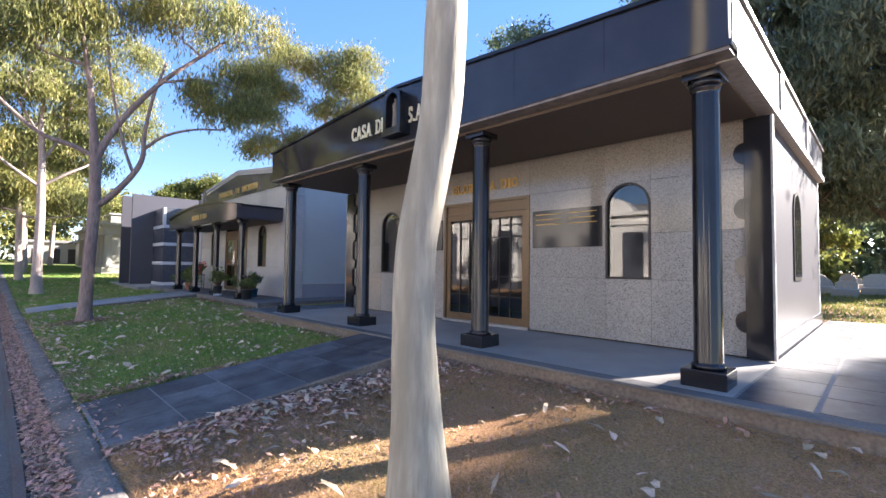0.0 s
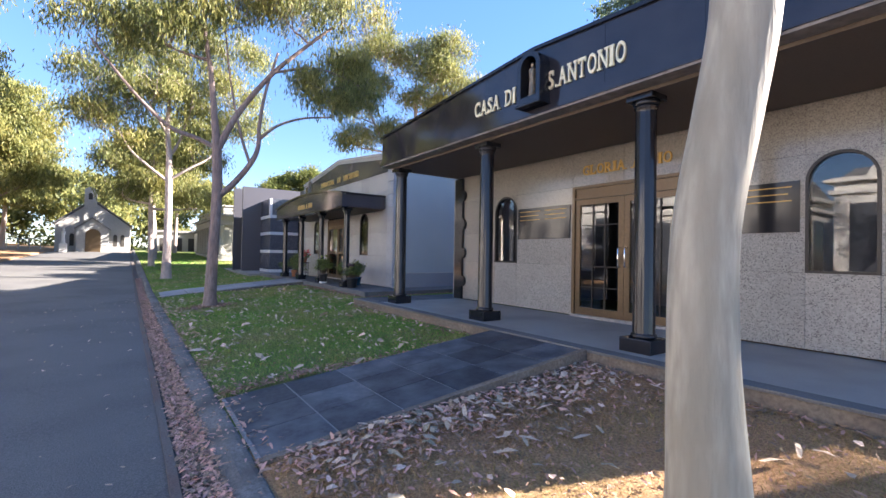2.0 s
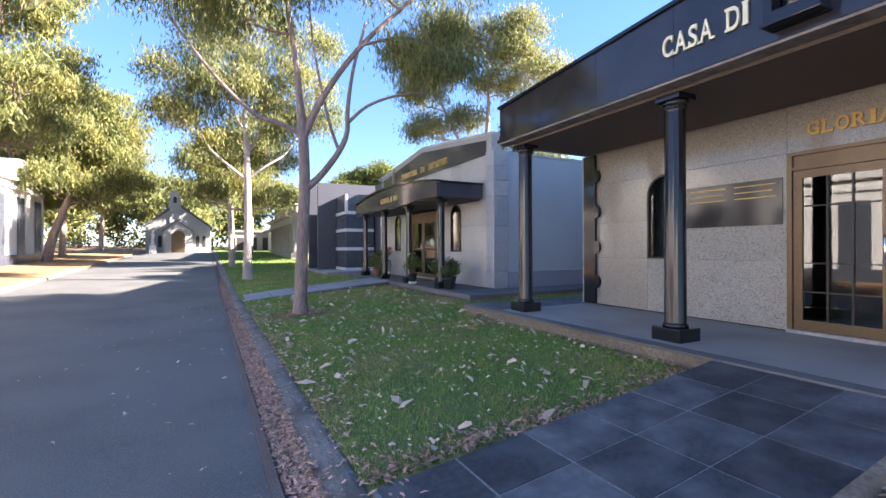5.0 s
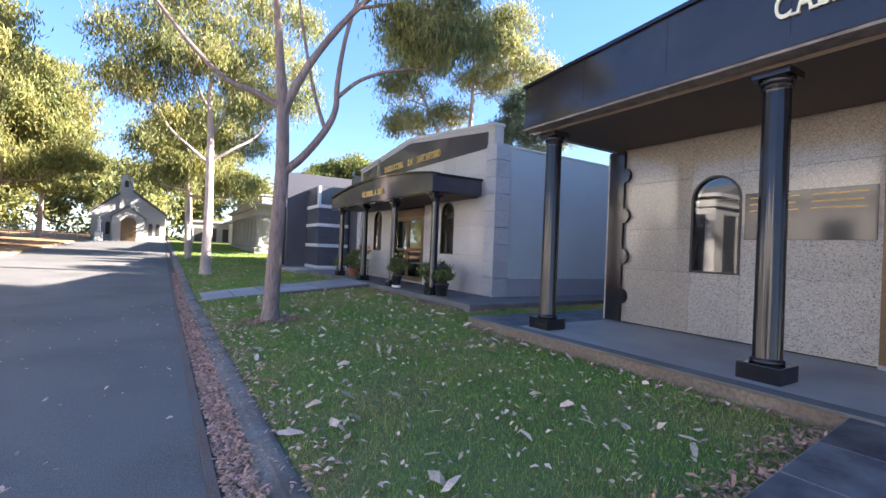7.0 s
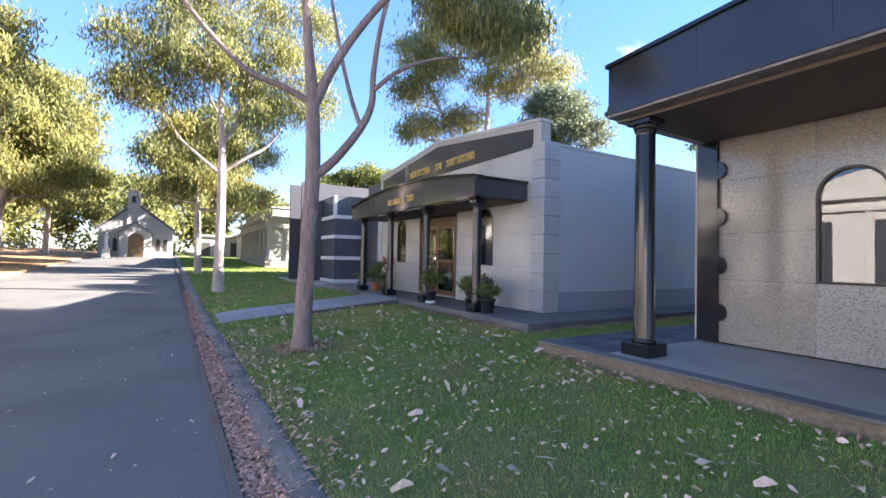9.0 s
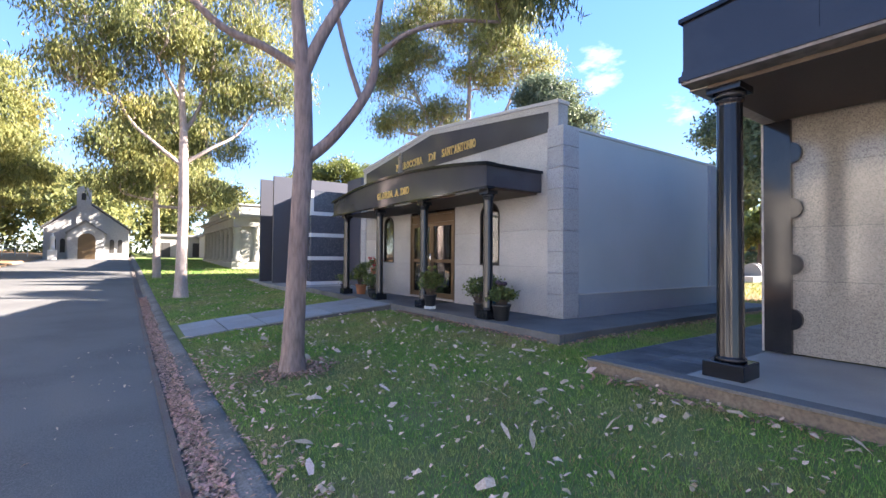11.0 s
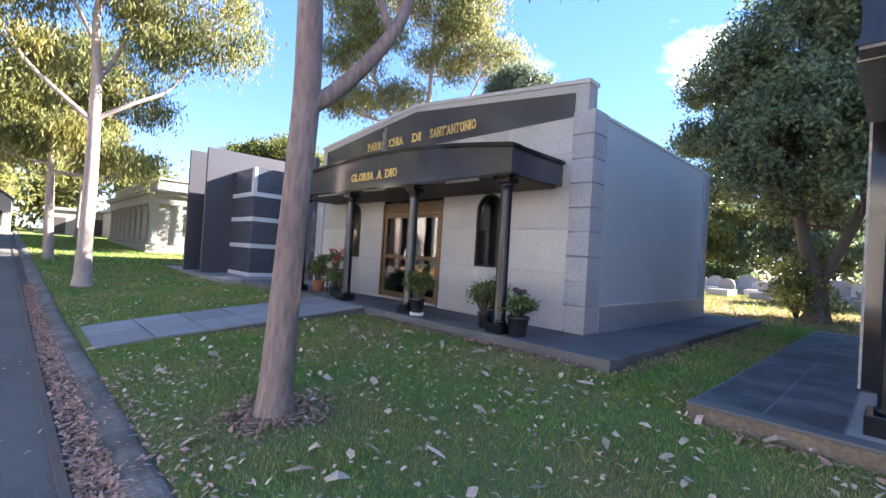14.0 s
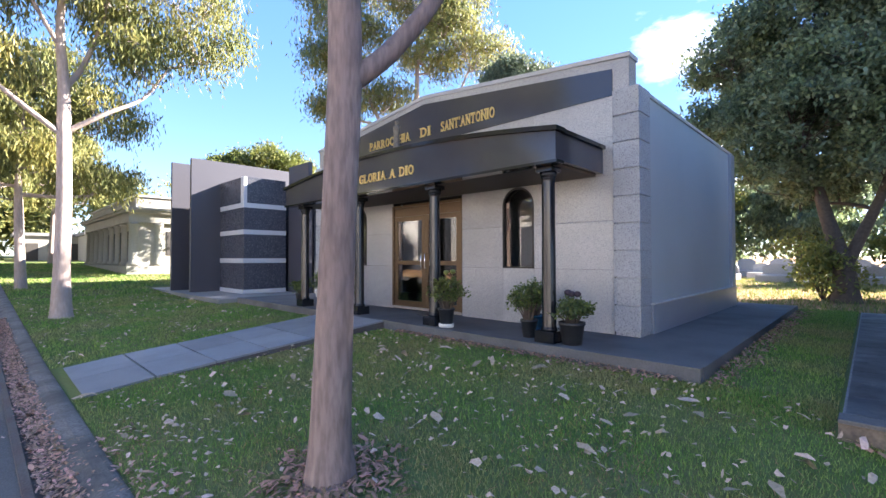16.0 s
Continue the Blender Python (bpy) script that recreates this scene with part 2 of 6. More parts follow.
M = {
    "asphalt": mat("asphalt", (0.14, 0.138, 0.13), 0.85, grain=(75, (0.2, 0.19, 0.18), 0.7), big=(0.55, (0.09, 0.088, 0.085), 0.85), bump=0.5, bump_scale=110, spec=0.2),
    "kerb": mat("kerb_concrete", (0.24, 0.225, 0.205), 0.85, grain=(45, (0.12, 0.11, 0.1), 0.8), big=(2.4, (0.09, 0.082, 0.072), 0.9), bump=0.3, bump_scale=70, spec=0.15),
    "gutter": mat("gutter_concrete", (0.15, 0.14, 0.13), 0.9, grain=(60, (0.09, 0.07, 0.06), 0.6), big=(2.0, (0.16, 0.09, 0.07), 0.6), bump=0.3, spec=0.15),
    "soil": mat("lawn_soil", (0.13, 0.19, 0.065), 0.95, grain=(45, (0.13, 0.12, 0.06), 0.8), big=(0.6, (0.22, 0.19, 0.095), 0.8), bump=0.5, bump_scale=40, spec=0.05),
    "dry_soil": mat("dry_soil", (0.42, 0.25, 0.14), 0.95, grain=(50, (0.2, 0.11, 0.06), 0.8), big=(0.9, (0.36, 0.27, 0.14), 0.5), bump=0.5, bump_scale=40, spec=0.05),
    "grass": mat("grass_blades", (0.18, 0.325, 0.075), 0.7, big=(0.8, (0.38, 0.33, 0.15), 0.75), island=0.45, translucent=0.3, spec=0.08),
    "dry_grass": mat("dry_grass_blades", (0.42, 0.28, 0.13), 0.75, big=(0.9, (0.24, 0.23, 0.09), 0.6), island=0.3, translucent=0.3, spec=0.08),
    "litter": mat("leaf_litter", (0.46, 0.3, 0.215), 0.8, island=0.5, spec=0.1),
    "litter_brown": mat("brown_leaf_litter", (0.33, 0.215, 0.145), 0.85, island=0.5, spec=0.1),
    "litter_pale": mat("bark_litter", (0.58, 0.46, 0.34), 0.8, grain=(60, (0.36, 0.25, 0.17), 0.6), island=0.45, spec=0.1),
    "slate": mat("dark_slate", (0.04, 0.043, 0.05), 0.58, grain=(22, (0.075, 0.08, 0.09), 0.7), big=(3.0, (0.15, 0.155, 0.165), 0.75), bump=0.12, bump_scale=30, obj_random=0.3, spec=0.35),
    "grout": mat("tile_grout", (0.27, 0.27, 0.265), 0.9, grain=(40, (0.09, 0.09, 0.088), 0.7)),
    "paver": mat("concrete_paver", (0.3, 0.305, 0.315), 0.85, grain=(80, (0.22, 0.22, 0.23), 0.6), big=(2.2, (0.22, 0.22, 0.22), 0.5), bump=0.2, obj_random=0.12, spec=0.2),
    "slab": mat("porch_concrete", (0.33, 0.315, 0.295), 0.6, grain=(70, (0.25, 0.24, 0.225), 0.6), big=(1.1, (0.22, 0.21, 0.2), 0.75), bump=0.15, spec=0.3),
    "slab_edge": mat("old_brown_concrete", (0.2, 0.155, 0.115), 0.9, grain=(30, (0.11, 0.085, 0.065), 0.7), big=(3.0, (0.3, 0.25, 0.19), 0.6), bump=0.5, bump_scale=35),
    "dark_slab": mat("dark_porch_concrete", (0.16, 0.157, 0.155), 0.8, grain=(70, (0.1, 0.098, 0.096), 0.6), big=(1.3, (0.085, 0.083, 0.082), 0.7), bump=0.15, spec=0.25),
    "black": mat("polished_black_granite", (0.012, 0.012, 0.014), 0.09, grain=(350, (0.03, 0.03, 0.034), 0.6), big=(2.5, (0.022, 0.021, 0.022), 0.6), spec=0.42),
    "fascia": mat("black_granite_cladding", (0.016, 0.015, 0.018), 0.08, grain=(350, (0.04, 0.036, 0.04), 0.6), big=(1.2, (0.032, 0.03, 0.033), 0.7), spec=0.5),
    # black granite lifted to grey-blue: the reflected surroundings are put into its colour
    "canopy_sheen_granite": mat("black_granite_painted_sheen", (0.05, 0.05, 0.06), 0.1, grain=(350, (0.075, 0.074, 0.084), 0.6), big=(1.2, (0.07, 0.068, 0.076), 0.7), spec=0.6),
    "beige_granite": mat("beige_granite", (0.33, 0.3, 0.255), 0.12, grain=(55, (0.23, 0.21, 0.18), 0.8), big=(0.9, (0.37, 0.325, 0.27), 0.6), voronoi=(110, (0.17, 0.152, 0.135), 0.74), obj_random=0.07),
    "rough_granite": mat("rough_granite", (0.35, 0.33, 0.3), 0.34, grain=(45, (0.235, 0.22, 0.2), 0.8), big=(1.3, (0.29, 0.27, 0.24), 0.6), voronoi=(85, (0.11, 0.102, 0.095), 0.76), bump=0.18, bump_scale=60, obj_random=0.07),
    "grey_granite": mat("grey_granite", (0.52, 0.505, 0.48), 0.26, grain=(55, (0.4, 0.39, 0.37), 0.75), big=(1.0, (0.42, 0.405, 0.375), 0.75), voronoi=(120, (0.28, 0.28, 0.28), 0.74), bump=0.06, bump_scale=60, obj_random=0.1),
    "quoin": mat("rusticated_granite", (0.46, 0.465, 0.47), 0.6, grain=(50, (0.34, 0.345, 0.35), 0.75), big=(1.6, (0.36, 0.365, 0.37), 0.6), voronoi=(90, (0.2, 0.2, 0.21), 0.76), bump=0.35, bump_scale=45, obj_random=0.08),
    "render_wall": mat("grey_painted_render", (0.42, 0.465, 0.475), 0.5, grain=(120, (0.38, 0.42, 0.43), 0.5), big=(0.6, (0.36, 0.4, 0.415), 0.6), bump=0.05, bump_scale=120),
    "bluestone": mat("blue_grey_plinth", (0.28, 0.31, 0.345), 0.3, grain=(60, (0.2, 0.22, 0.25), 0.7), big=(1.4, (0.35, 0.36, 0.375), 0.5)),
    "coping": mat("pale_stone_coping", (0.5, 0.49, 0.46), 0.6, grain=(50, (0.4, 0.39, 0.36), 0.6), bump=0.1),
    "bronze": mat("bronze_frame", (0.15, 0.1, 0.055), 0.38, 0.55, grain=(25, (0.11, 0.075, 0.045), 0.6)),
    "dark_metal": mat("dark_metal", (0.03, 0.027, 0.025), 0.4, 0.5, grain=(40, (0.045, 0.04, 0.036), 0.5)),
    "chrome": mat("chrome", (0.75, 0.75, 0.74), 0.14, 1.0),
    "gold": mat("gilded_letters", (0.78, 0.55, 0.2), 0.35, 0.45, grain=(60, (0.85, 0.66, 0.3), 0.5)),
    "gold_dim": mat("worn_gilded_letters", (0.55, 0.33, 0.08), 0.45, 0.3, grain=(60, (0.4, 0.24, 0.07), 0.5)),
    "pale_gold": mat("cream_gilded_letters", (0.8, 0.72, 0.48), 0.45, 0.2, grain=(60, (0.7, 0.6, 0.36), 0.5)),
    "glass": mat("window_glass", (0.55, 0.58, 0.58), 0.015, transmission=1.0, spec=0.9),
    # near-black colour standing in for the shade of unlit rooms and openings
    "shade_dark": mat("painted_interior_shade", (0.05, 0.045, 0.04), 0.8, grain=(8, (0.03, 0.028, 0.025), 0.5)),
    "soffit": mat("brown_soffit", (0.11, 0.085, 0.065), 0.7, grain=(40, (0.085, 0.065, 0.05), 0.5), big=(0.8, (0.13, 0.1, 0.08), 0.4)),
    "trim_pale": mat("pale_metal_trim", (0.4, 0.375, 0.345), 0.5, 0.1, grain=(12, (0.26, 0.24, 0.215), 0.75)),
    "lip": mat("brown_grey_lip", (0.24, 0.21, 0.185), 0.55, grain=(9, (0.12, 0.105, 0.095), 0.85)),
    "roof": mat("flat_roof", (0.2, 0.2, 0.2), 0.9, grain=(20, (0.15, 0.15, 0.15), 0.6)),
    "tile_roof": mat("grey_roof_tiles", (0.24, 0.23, 0.22), 0.8, grain=(12, (0.1, 0.1, 0.1), 0.6)),
    "gum_bark": mat("smooth_gum_bark", (0.47, 0.38, 0.33), 0.75, grain=(24, (0.33, 0.25, 0.21), 0.7), big=(3.0, (0.3, 0.25, 0.23), 0.75), bump=0.3, bump_scale=25, stretch=0.25),
    "gum_dark": mat("pinkish_gum_bark", (0.25, 0.178, 0.152), 0.8, grain=(26, (0.145, 0.103, 0.09), 0.8), big=(3.4, (0.34, 0.26, 0.225), 0.8), bump=0.5, bump_scale=30, stretch=0.22),
    "cream_bark": mat("cream_gum_bark", (0.44, 0.4, 0.31), 0.75, grain=(26, (0.28, 0.25, 0.19), 0.8), big=(7.5, (0.22, 0.2, 0.155), 0.85), bump=0.35, bump_scale=30, stretch=0.2),
    "dark_bark": mat("dark_bark", (0.12, 0.09, 0.065), 0.9, grain=(14, (0.07, 0.05, 0.04), 0.7), bump=0.6, bump_scale=20),
    "gum_leaf": mat("gum_leaves", (0.21, 0.235, 0.085), 0.5, big=(0.5, (0.31, 0.295, 0.085), 0.8), island=0.4, translucent=0.5, spec=0.3),
    "dark_leaf": mat("dark_glossy_leaves", (0.17, 0.235, 0.135), 0.35, big=(0.6, (0.21, 0.265, 0.11), 0.7), island=0.45, translucent=0.42),
    "pine_leaf": mat("pine_needles", (0.14, 0.185, 0.11), 0.55, big=(0.5, (0.18, 0.21, 0.11), 0.7), island=0.35, translucent=0.42),
    "bush_leaf": mat("bush_leaves", (0.16, 0.2, 0.05), 0.55, big=(0.5, (0.23, 0.24, 0.06), 0.7), island=0.35, translucent=0.4),
    "plant_leaf": mat("jade_leaves", (0.1, 0.16, 0.04), 0.4, island=0.4, translucent=0.25, grain=(20, (0.16, 0.17, 0.04), 0.6)),
    "pot_black": mat("black_plastic_pot", (0.022, 0.023, 0.025), 0.5, grain=(30, (0.04, 0.04, 0.04), 0.5)),
    "pot_white": mat("white_plastic", (0.7, 0.7, 0.68), 0.5, grain=(20, (0.55, 0.54, 0.5), 0.5)),
    "pot_blue": mat("blue_glazed_pot", (0.02, 0.07, 0.13), 0.2, grain=(20, (0.03, 0.1, 0.17), 0.5)),
    "pot_terra": mat("terracotta", (0.42, 0.17, 0.08), 0.8, grain=(20, (0.33, 0.13, 0.07), 0.6)),
    "red": mat("red_flowers", (0.5, 0.03, 0.03), 0.6, island=0.3, grain=(30, (0.6, 0.1, 0.08), 0.5)),
    "violet": mat("dark_flower_heads", (0.05, 0.03, 0.04), 0.7, grain=(30, (0.09, 0.05, 0.05), 0.5)),
    "bronze_statue": mat("bronze_statue", (0.16, 0.12, 0.08), 0.45, 0.4, grain=(25, (0.3, 0.24, 0.16), 0.6)),
    "marble": mat("white_marble", (0.72, 0.7, 0.66), 0.5, grain=(6, (0.6, 0.58, 0.54), 0.6), big=(0.8, (0.62, 0.6, 0.57), 0.5)),
    "sandstone": mat("beige_sandstone", (0.35, 0.335, 0.29), 0.75, grain=(16, (0.27, 0.26, 0.22), 0.6), big=(0.9, (0.29, 0.275, 0.235), 0.6), bump=0.12),
    "church_stone": mat("church_stone", (0.42, 0.41, 0.39), 0.8, grain=(9, (0.33, 0.32, 0.3), 0.7), big=(0.7, (0.47, 0.45, 0.42), 0.6), bump=0.25, bump_scale=14),
    "dark_granite": mat("blue_dark_granite", (0.05, 0.055, 0.072), 0.22, grain=(26, (0.1, 0.105, 0.12), 0.75), voronoi=(40, (0.15, 0.155, 0.17), 0.85)),
    "fin": mat("matt_dark_granite", (0.06, 0.06, 0.075), 0.4, grain=(50, (0.085, 0.085, 0.1), 0.6)),
    "white_band": mat("white_band", (0.62, 0.62, 0.62), 0.5, grain=(30, (0.5, 0.5, 0.5), 0.5)),
    "grave": mat("grave_granite", (0.4, 0.38, 0.36), 0.4, grain=(20, (0.26, 0.25, 0.24), 0.6), obj_random=0.4),
    "fence": mat("galvanised_fence", (0.5, 0.5, 0.5), 0.5, 0.3, grain=(30, (0.4, 0.4, 0.4), 0.5)),
}


# ---- building helpers ----
def box(bm, x0, x1, y0, y1, z0, z1):
    v = [bm.verts.new(c) for c in ((x0, y0, z0), (x1, y0, z0), (x1, y1, z0), (x0, y1, z0), (x0, y0, z1), (x1, y0, z1), (x1, y1, z1), (x0, y1, z1))]
    for f in ((0, 3, 2, 1), (4, 5, 6, 7), (0, 1, 5, 4), (1, 2, 6, 5), (2, 3, 7, 6), (3, 0, 4, 7)):
        bm.faces.new([v[i] for i in f])
    return v


def box_bm(x0, x1, y0, y1, z0, z1, bevel=0.0):
    bm = bmesh.new()
    box(bm, x0, x1, y0, y1, z0, z1)
    if bevel:
        bmesh.ops.bevel(bm, geom=bm.edges[:], offset=bevel, segments=2, affect="EDGES", profile=0.6)
    return bm


def boxes_bm(rows):
    bm = bmesh.new()
    for r in rows:
        box(bm, *r)
    return bm


def lathe(profile, n=24, x=0.0, y=0.0, flutes=0, depth=0.0):
    """Turned shape from (radius, z) pairs; flutes wave the radius."""
    bm = bmesh.new()
    rings = []
    for r, z in profile:
        ring = []
        for i in range(n):
            a = 2 * math.pi * i / n
            rr = r - (depth * (0.5 + 0.5 * math.cos(flutes * a)) if flutes else 0)
            ring.append(bm.verts.new((x + rr * math.cos(a), y + rr * math.sin(a), z)))
        rings.append(ring)
    for a, b in zip(rings, rings[1:]):
        for i in range(n):
            bm.faces.new((a[i], a[(i + 1) % n], b[(i + 1) % n], b[i]))
    bm.faces.new(rings[0][::-1])
    bm.faces.new(rings[-1])
    return bm


def prism_y(points, y0, y1):
    """Polygon in x, z pushed through from y0 to y1."""
    bm = bmesh.new()
    a = [bm.verts.new((x, y0, z)) for x, z in points]
    b = [bm.verts.new((x, y1, z)) for x, z in points]
    bm.faces.new(a)
    bm.faces.new(b[::-1])
    for i in range(len(a)):
        j = (i + 1) % len(a)
        bm.faces.new((a[j], a[i], b[i], b[j]))
    bmesh.ops.recalc_face_normals(bm, faces=bm.faces[:])
    return bm


def prism_x(points, x0, x1):
    bm = prism_y(points, x0, x1)
    for v in bm.verts:
        v.co = (v.co.y, v.co.x, v.co.z)
    bmesh.ops.recalc_face_normals(bm, faces=bm.faces[:])
    return bm


def thing(name, at, label, category, group="", kind=""):
    ob = new(name)
    ob.location = at
    ob.empty_display_size = 0.2
    ob["home"] = list(at)
    return tagged(ob, label, category, group, kind)


def part(name, bm, material, parent, label="", smooth=False):
    me = bpy.data.meshes.new(name)
    bm.to_mesh(me)
    bm.free()
    me.materials.append(material)
    if smooth:
        for p in me.polygons:
            p.use_smooth = True
    ob = new(name, me)
    if parent is not None:
        ob.parent = parent
        if parent.data is None:
            ob.matrix_parent_inverse = Matrix.Translation([-c for c in parent["home"]])
    return tagged(ob, label) if label else ob


def solo(name, bm, material, label, category, group="", kind="", smooth=False):
    return tagged(part(name, bm, material, None, "", smooth), label, category, group, kind)


def arrays(name, verts, faces, material, parent=None, smooth=False):
    """A mesh from lists of points and faces."""
    me = bpy.data.meshes.new(name)
    me.from_pydata([tuple(v) for v in verts], [], [tuple(f) for f in faces])
    me.materials.append(material)
    if smooth:
        me.polygons.foreach_set("use_smooth", [True] * len(me.polygons))
    ob = new(name, me)
    if parent is not None:
        ob.parent = parent
        if parent.data is None:
            ob.matrix_parent_inverse = Matrix.Translation([-c for c in parent["home"]])
    return ob


def quads(name, points, material, parent=None, side=4):
    """Many separate faces: an array of shape (n, side, 3)."""
    n = len(points)
    me = bpy.data.meshes.new(name)
    me.vertices.add(n * side)
    me.vertices.foreach_set("co", points.reshape(-1).astype(np.float32))
    me.loops.add(n * side)
    me.loops.foreach_set("vertex_index", np.arange(n * side, dtype=np.int32))
    me.polygons.add(n)
    me.polygons.foreach_set("loop_start", np.arange(0, n * side, side, dtype=np.int32))
    me.polygons.foreach_set("loop_total", np.full(n, side, dtype=np.int32))
    me.update()
    me.validate()
    me.materials.append(material)
    ob = new(name, me)
    if parent is not None:
        ob.parent = parent
        if parent.data is None:
            ob.matrix_parent_inverse = Matrix.Translation([-c for c in parent["home"]])
    return ob


SERIFS = {"A": ((0.0, 0), (1.0, 0)), "D": ((0.12, 0), (0.12, 1)), "H": ((0.1, 0), (0.1, 1), (0.9, 0), (0.9, 1)), "I": ((0.5, 0), (0.5, 1)), "L": ((0.14, 0), (0.14, 1)),
          "N": ((0.1, 0), (0.1, 1), (0.9, 1)), "P": ((0.14, 0), (0.14, 1)), "R": ((0.13, 0), (0.13, 1), (0.94, 0)), "T": ((0.5, 0),)}
TICKS = {"C": ((0.93, 0.66, 0.98), (0.93, 0.04, 0.2)), "G": ((0.9, 0.68, 0.98),), "S": ((0.9, 0.7, 0.98), (0.07, 0.02, 0.3)), "T": ((0.05, 0.74, 1.0), (0.95, 0.74, 1.0)), "L": ((0.95, 0.0, 0.3),)}
WIDE = {"I": 0.3, ".": 0.2, "'": 0.2, " ": 0.55, "L": 0.68, "S": 0.62, "P": 0.66, "T": 0.74}


def lettering(name, text, x0, x1, y, z0, height, material, parent, bold=0.0):
    """Raised serif letters that face the road, spread from x0 to x1."""
    widths = [WIDE.get(c, 0.82) for c in text]
    gap = 0.2
    unit = (x1 - x0) / (sum(widths) + gap * (len(text) - 1))
    x = x0
    for c, w in zip(text, widths):
        w *= unit
        if c != " ":
            bm = bmesh.new()
            cu = bpy.data.curves.new(name, "FONT")
            cu.body, cu.size, cu.extrude, cu.offset = c, 1.0, 0.02, bold
            tmp = bpy.data.objects.new(name, cu)
            scene.collection.objects.link(tmp)
            me = bpy.data.meshes.new_from_object(tmp.evaluated_get(bpy.context.evaluated_depsgraph_get()))
            bpy.data.objects.remove(tmp)
            co = np.empty(len(me.vertices) * 3)
            me.vertices.foreach_get("co", co)
            co = co.reshape(-1, 3)
            lo, hi = co.min(0), co.max(0)
            out = np.empty_like(co)
            tall = {".": 0.18, "'": 0.3}.get(c, 1.0)
            foot = 0.7 if c == "'" else 0.0
            out[:, 0] = x + (co[:, 0] - lo[0]) / (hi[0] - lo[0]) * w
            out[:, 2] = z0 + (foot + (co[:, 1] - lo[1]) / (hi[1] - lo[1]) * tall) * height
            out[:, 1] = y - (co[:, 2] - lo[2]) * 0.6
            me.vertices.foreach_set("co", out.reshape(-1))
            bm.from_mesh(me)
            bpy.data.meshes.remove(me)
            s = height * 0.05
            for fx, top in SERIFS.get(c, ()):
                cx, cz = x + fx * w, z0 + (height - s if top else s)
                box(bm, cx - unit * 0.2, cx + unit * 0.2, y - 0.025, y - 0.001, cz - s, cz + s)
            for fx, a, b in TICKS.get(c, ()):
                cx = x + fx * w
                box(bm, cx - unit * 0.045, cx + unit * 0.045, y - 0.025, y - 0.001, z0 + a * height, z0 + b * height)
            part(name, bm, material, parent)
        x += w + gap * unit


# ---- ground ----
def ramp(x, pts):
    return float(np.interp(x, [p[0] for p in pts], [p[1] for p in pts]))


ROAD_PROFILE = [(-400, 2.2), (-100, 2.0), (-60, 1.25), (-40, 0.7), (-32, 0.42), (-25, 0.19), (-20, 0.03), (-13, 0.0), (60, 0.0)]
LAWN_PROFILE = [(0.0, 0.09), (0.85, 0.2), (2.3, 0.26), (3.6, 0.37), (5.4, 0.43), (40, 0.5)]


def road_z(x):
    return ramp(x, ROAD_PROFILE)


def kerb_y(x):
    return 0.65 + 0.011 * min(0.0, x + 5.0)


def ground_z(x, y):
    """Height of lawn, road bed and verge."""
    v = y - kerb_y(x)
    if v < -7.1:
        return road_z(x) + 0.10 + min(0.25, 0.02 * (-7.1 - v))
    if v < -0.02:
        return road_z(x) - 0.06
    return max(road_z(x) + 0.09, ramp(v, LAWN_PROFILE))


def axis(stops):
    out = []
    for a, b, step in stops:
        n = max(1, round((b - a) / step))
        out += [a + (b - a) * i / n for i in range(n)]
    return out + [stops[-1][1]]


gx = axis([(-900, -120, 60), (-120, -40, 5), (-40, -24, 1), (-24, 3, 0.35), (3, 20, 2), (20, 300, 40)])
gv = axis([(-700, -60, 80), (-60, -10, 4), (-10, -7.12, 0.6), (-7.12, -7.08, 0.04), (-7.08, -0.04, 1.2), (-0.04, 0.0, 0.04), (0.0, 4.2, 0.21), (4.2, 14, 0.8), (14, 60, 4), (60, 900, 70)])
verts = [(x, kerb_y(x) + v, ground_z(x, kerb_y(x) + v + 1e-6) + 0.012 * noise.noise((x * 1.3, v * 1.3, 0)) * (1 if v > 0.1 else 0)) for x in gx for v in gv]
nv = len(gv)
faces = [(i * nv + j, (i + 1) * nv + j, (i + 1) * nv + j + 1, i * nv + j + 1) for i in range(len(gx) - 1) for j in range(nv - 1)]
ground = tagged(arrays("ground", verts, faces, M["soil"], None, True), "grassy cemetery ground rising from the road to the buildings", "ground", "", "structure")
ground.data.materials.append(M["dry_soil"])
for p in ground.data.polygons:
    c = p.center
    if c.x > -4.55 and c.y > 0 or c.y < -6 or c.y > 13.5:
        p.material_index = 1

road_v = [-7.1, -5.4, -3.7, -2.0, -0.9, -0.5]
verts = [(x, kerb_y(x) + v, road_z(x) + 0.012 * (1 - ((v + 3.7) / 3.4) ** 2) * 3) for x in gx for v in road_v]
k = len(road_v)
faces = [(i * k + j, (i + 1) * k + j, (i + 1) * k + j + 1, i * k + j + 1) for i in range(len(gx) - 1) for j in range(k - 1)]
tagged(arrays("road", verts, faces, M["asphalt"], None, True), "grey asphalt cemetery road in patchy shade", "road", "", "structure")


def strip(profile, xs, close=True):
    """A profile of (v, height over the road) swept along the kerb line."""
    bm = bmesh.new()
    rings = [[bm.verts.new((x, kerb_y(x) + v, road_z(x) + h)) for v, h in profile] for x in xs]
    n = len(profile)
    for a, b in zip(rings, rings[1:]):
        for i in range(n - (0 if close else 1)):
            bm.faces.new((a[i], b[i], b[(i + 1) % n], a[(i + 1) % n]))
    if close:
        bm.faces.new(rings[0])
        bm.faces.new(rings[-1][::-1])
    bmesh.ops.recalc_face_normals(bm, faces=bm.faces[:])
    return bm


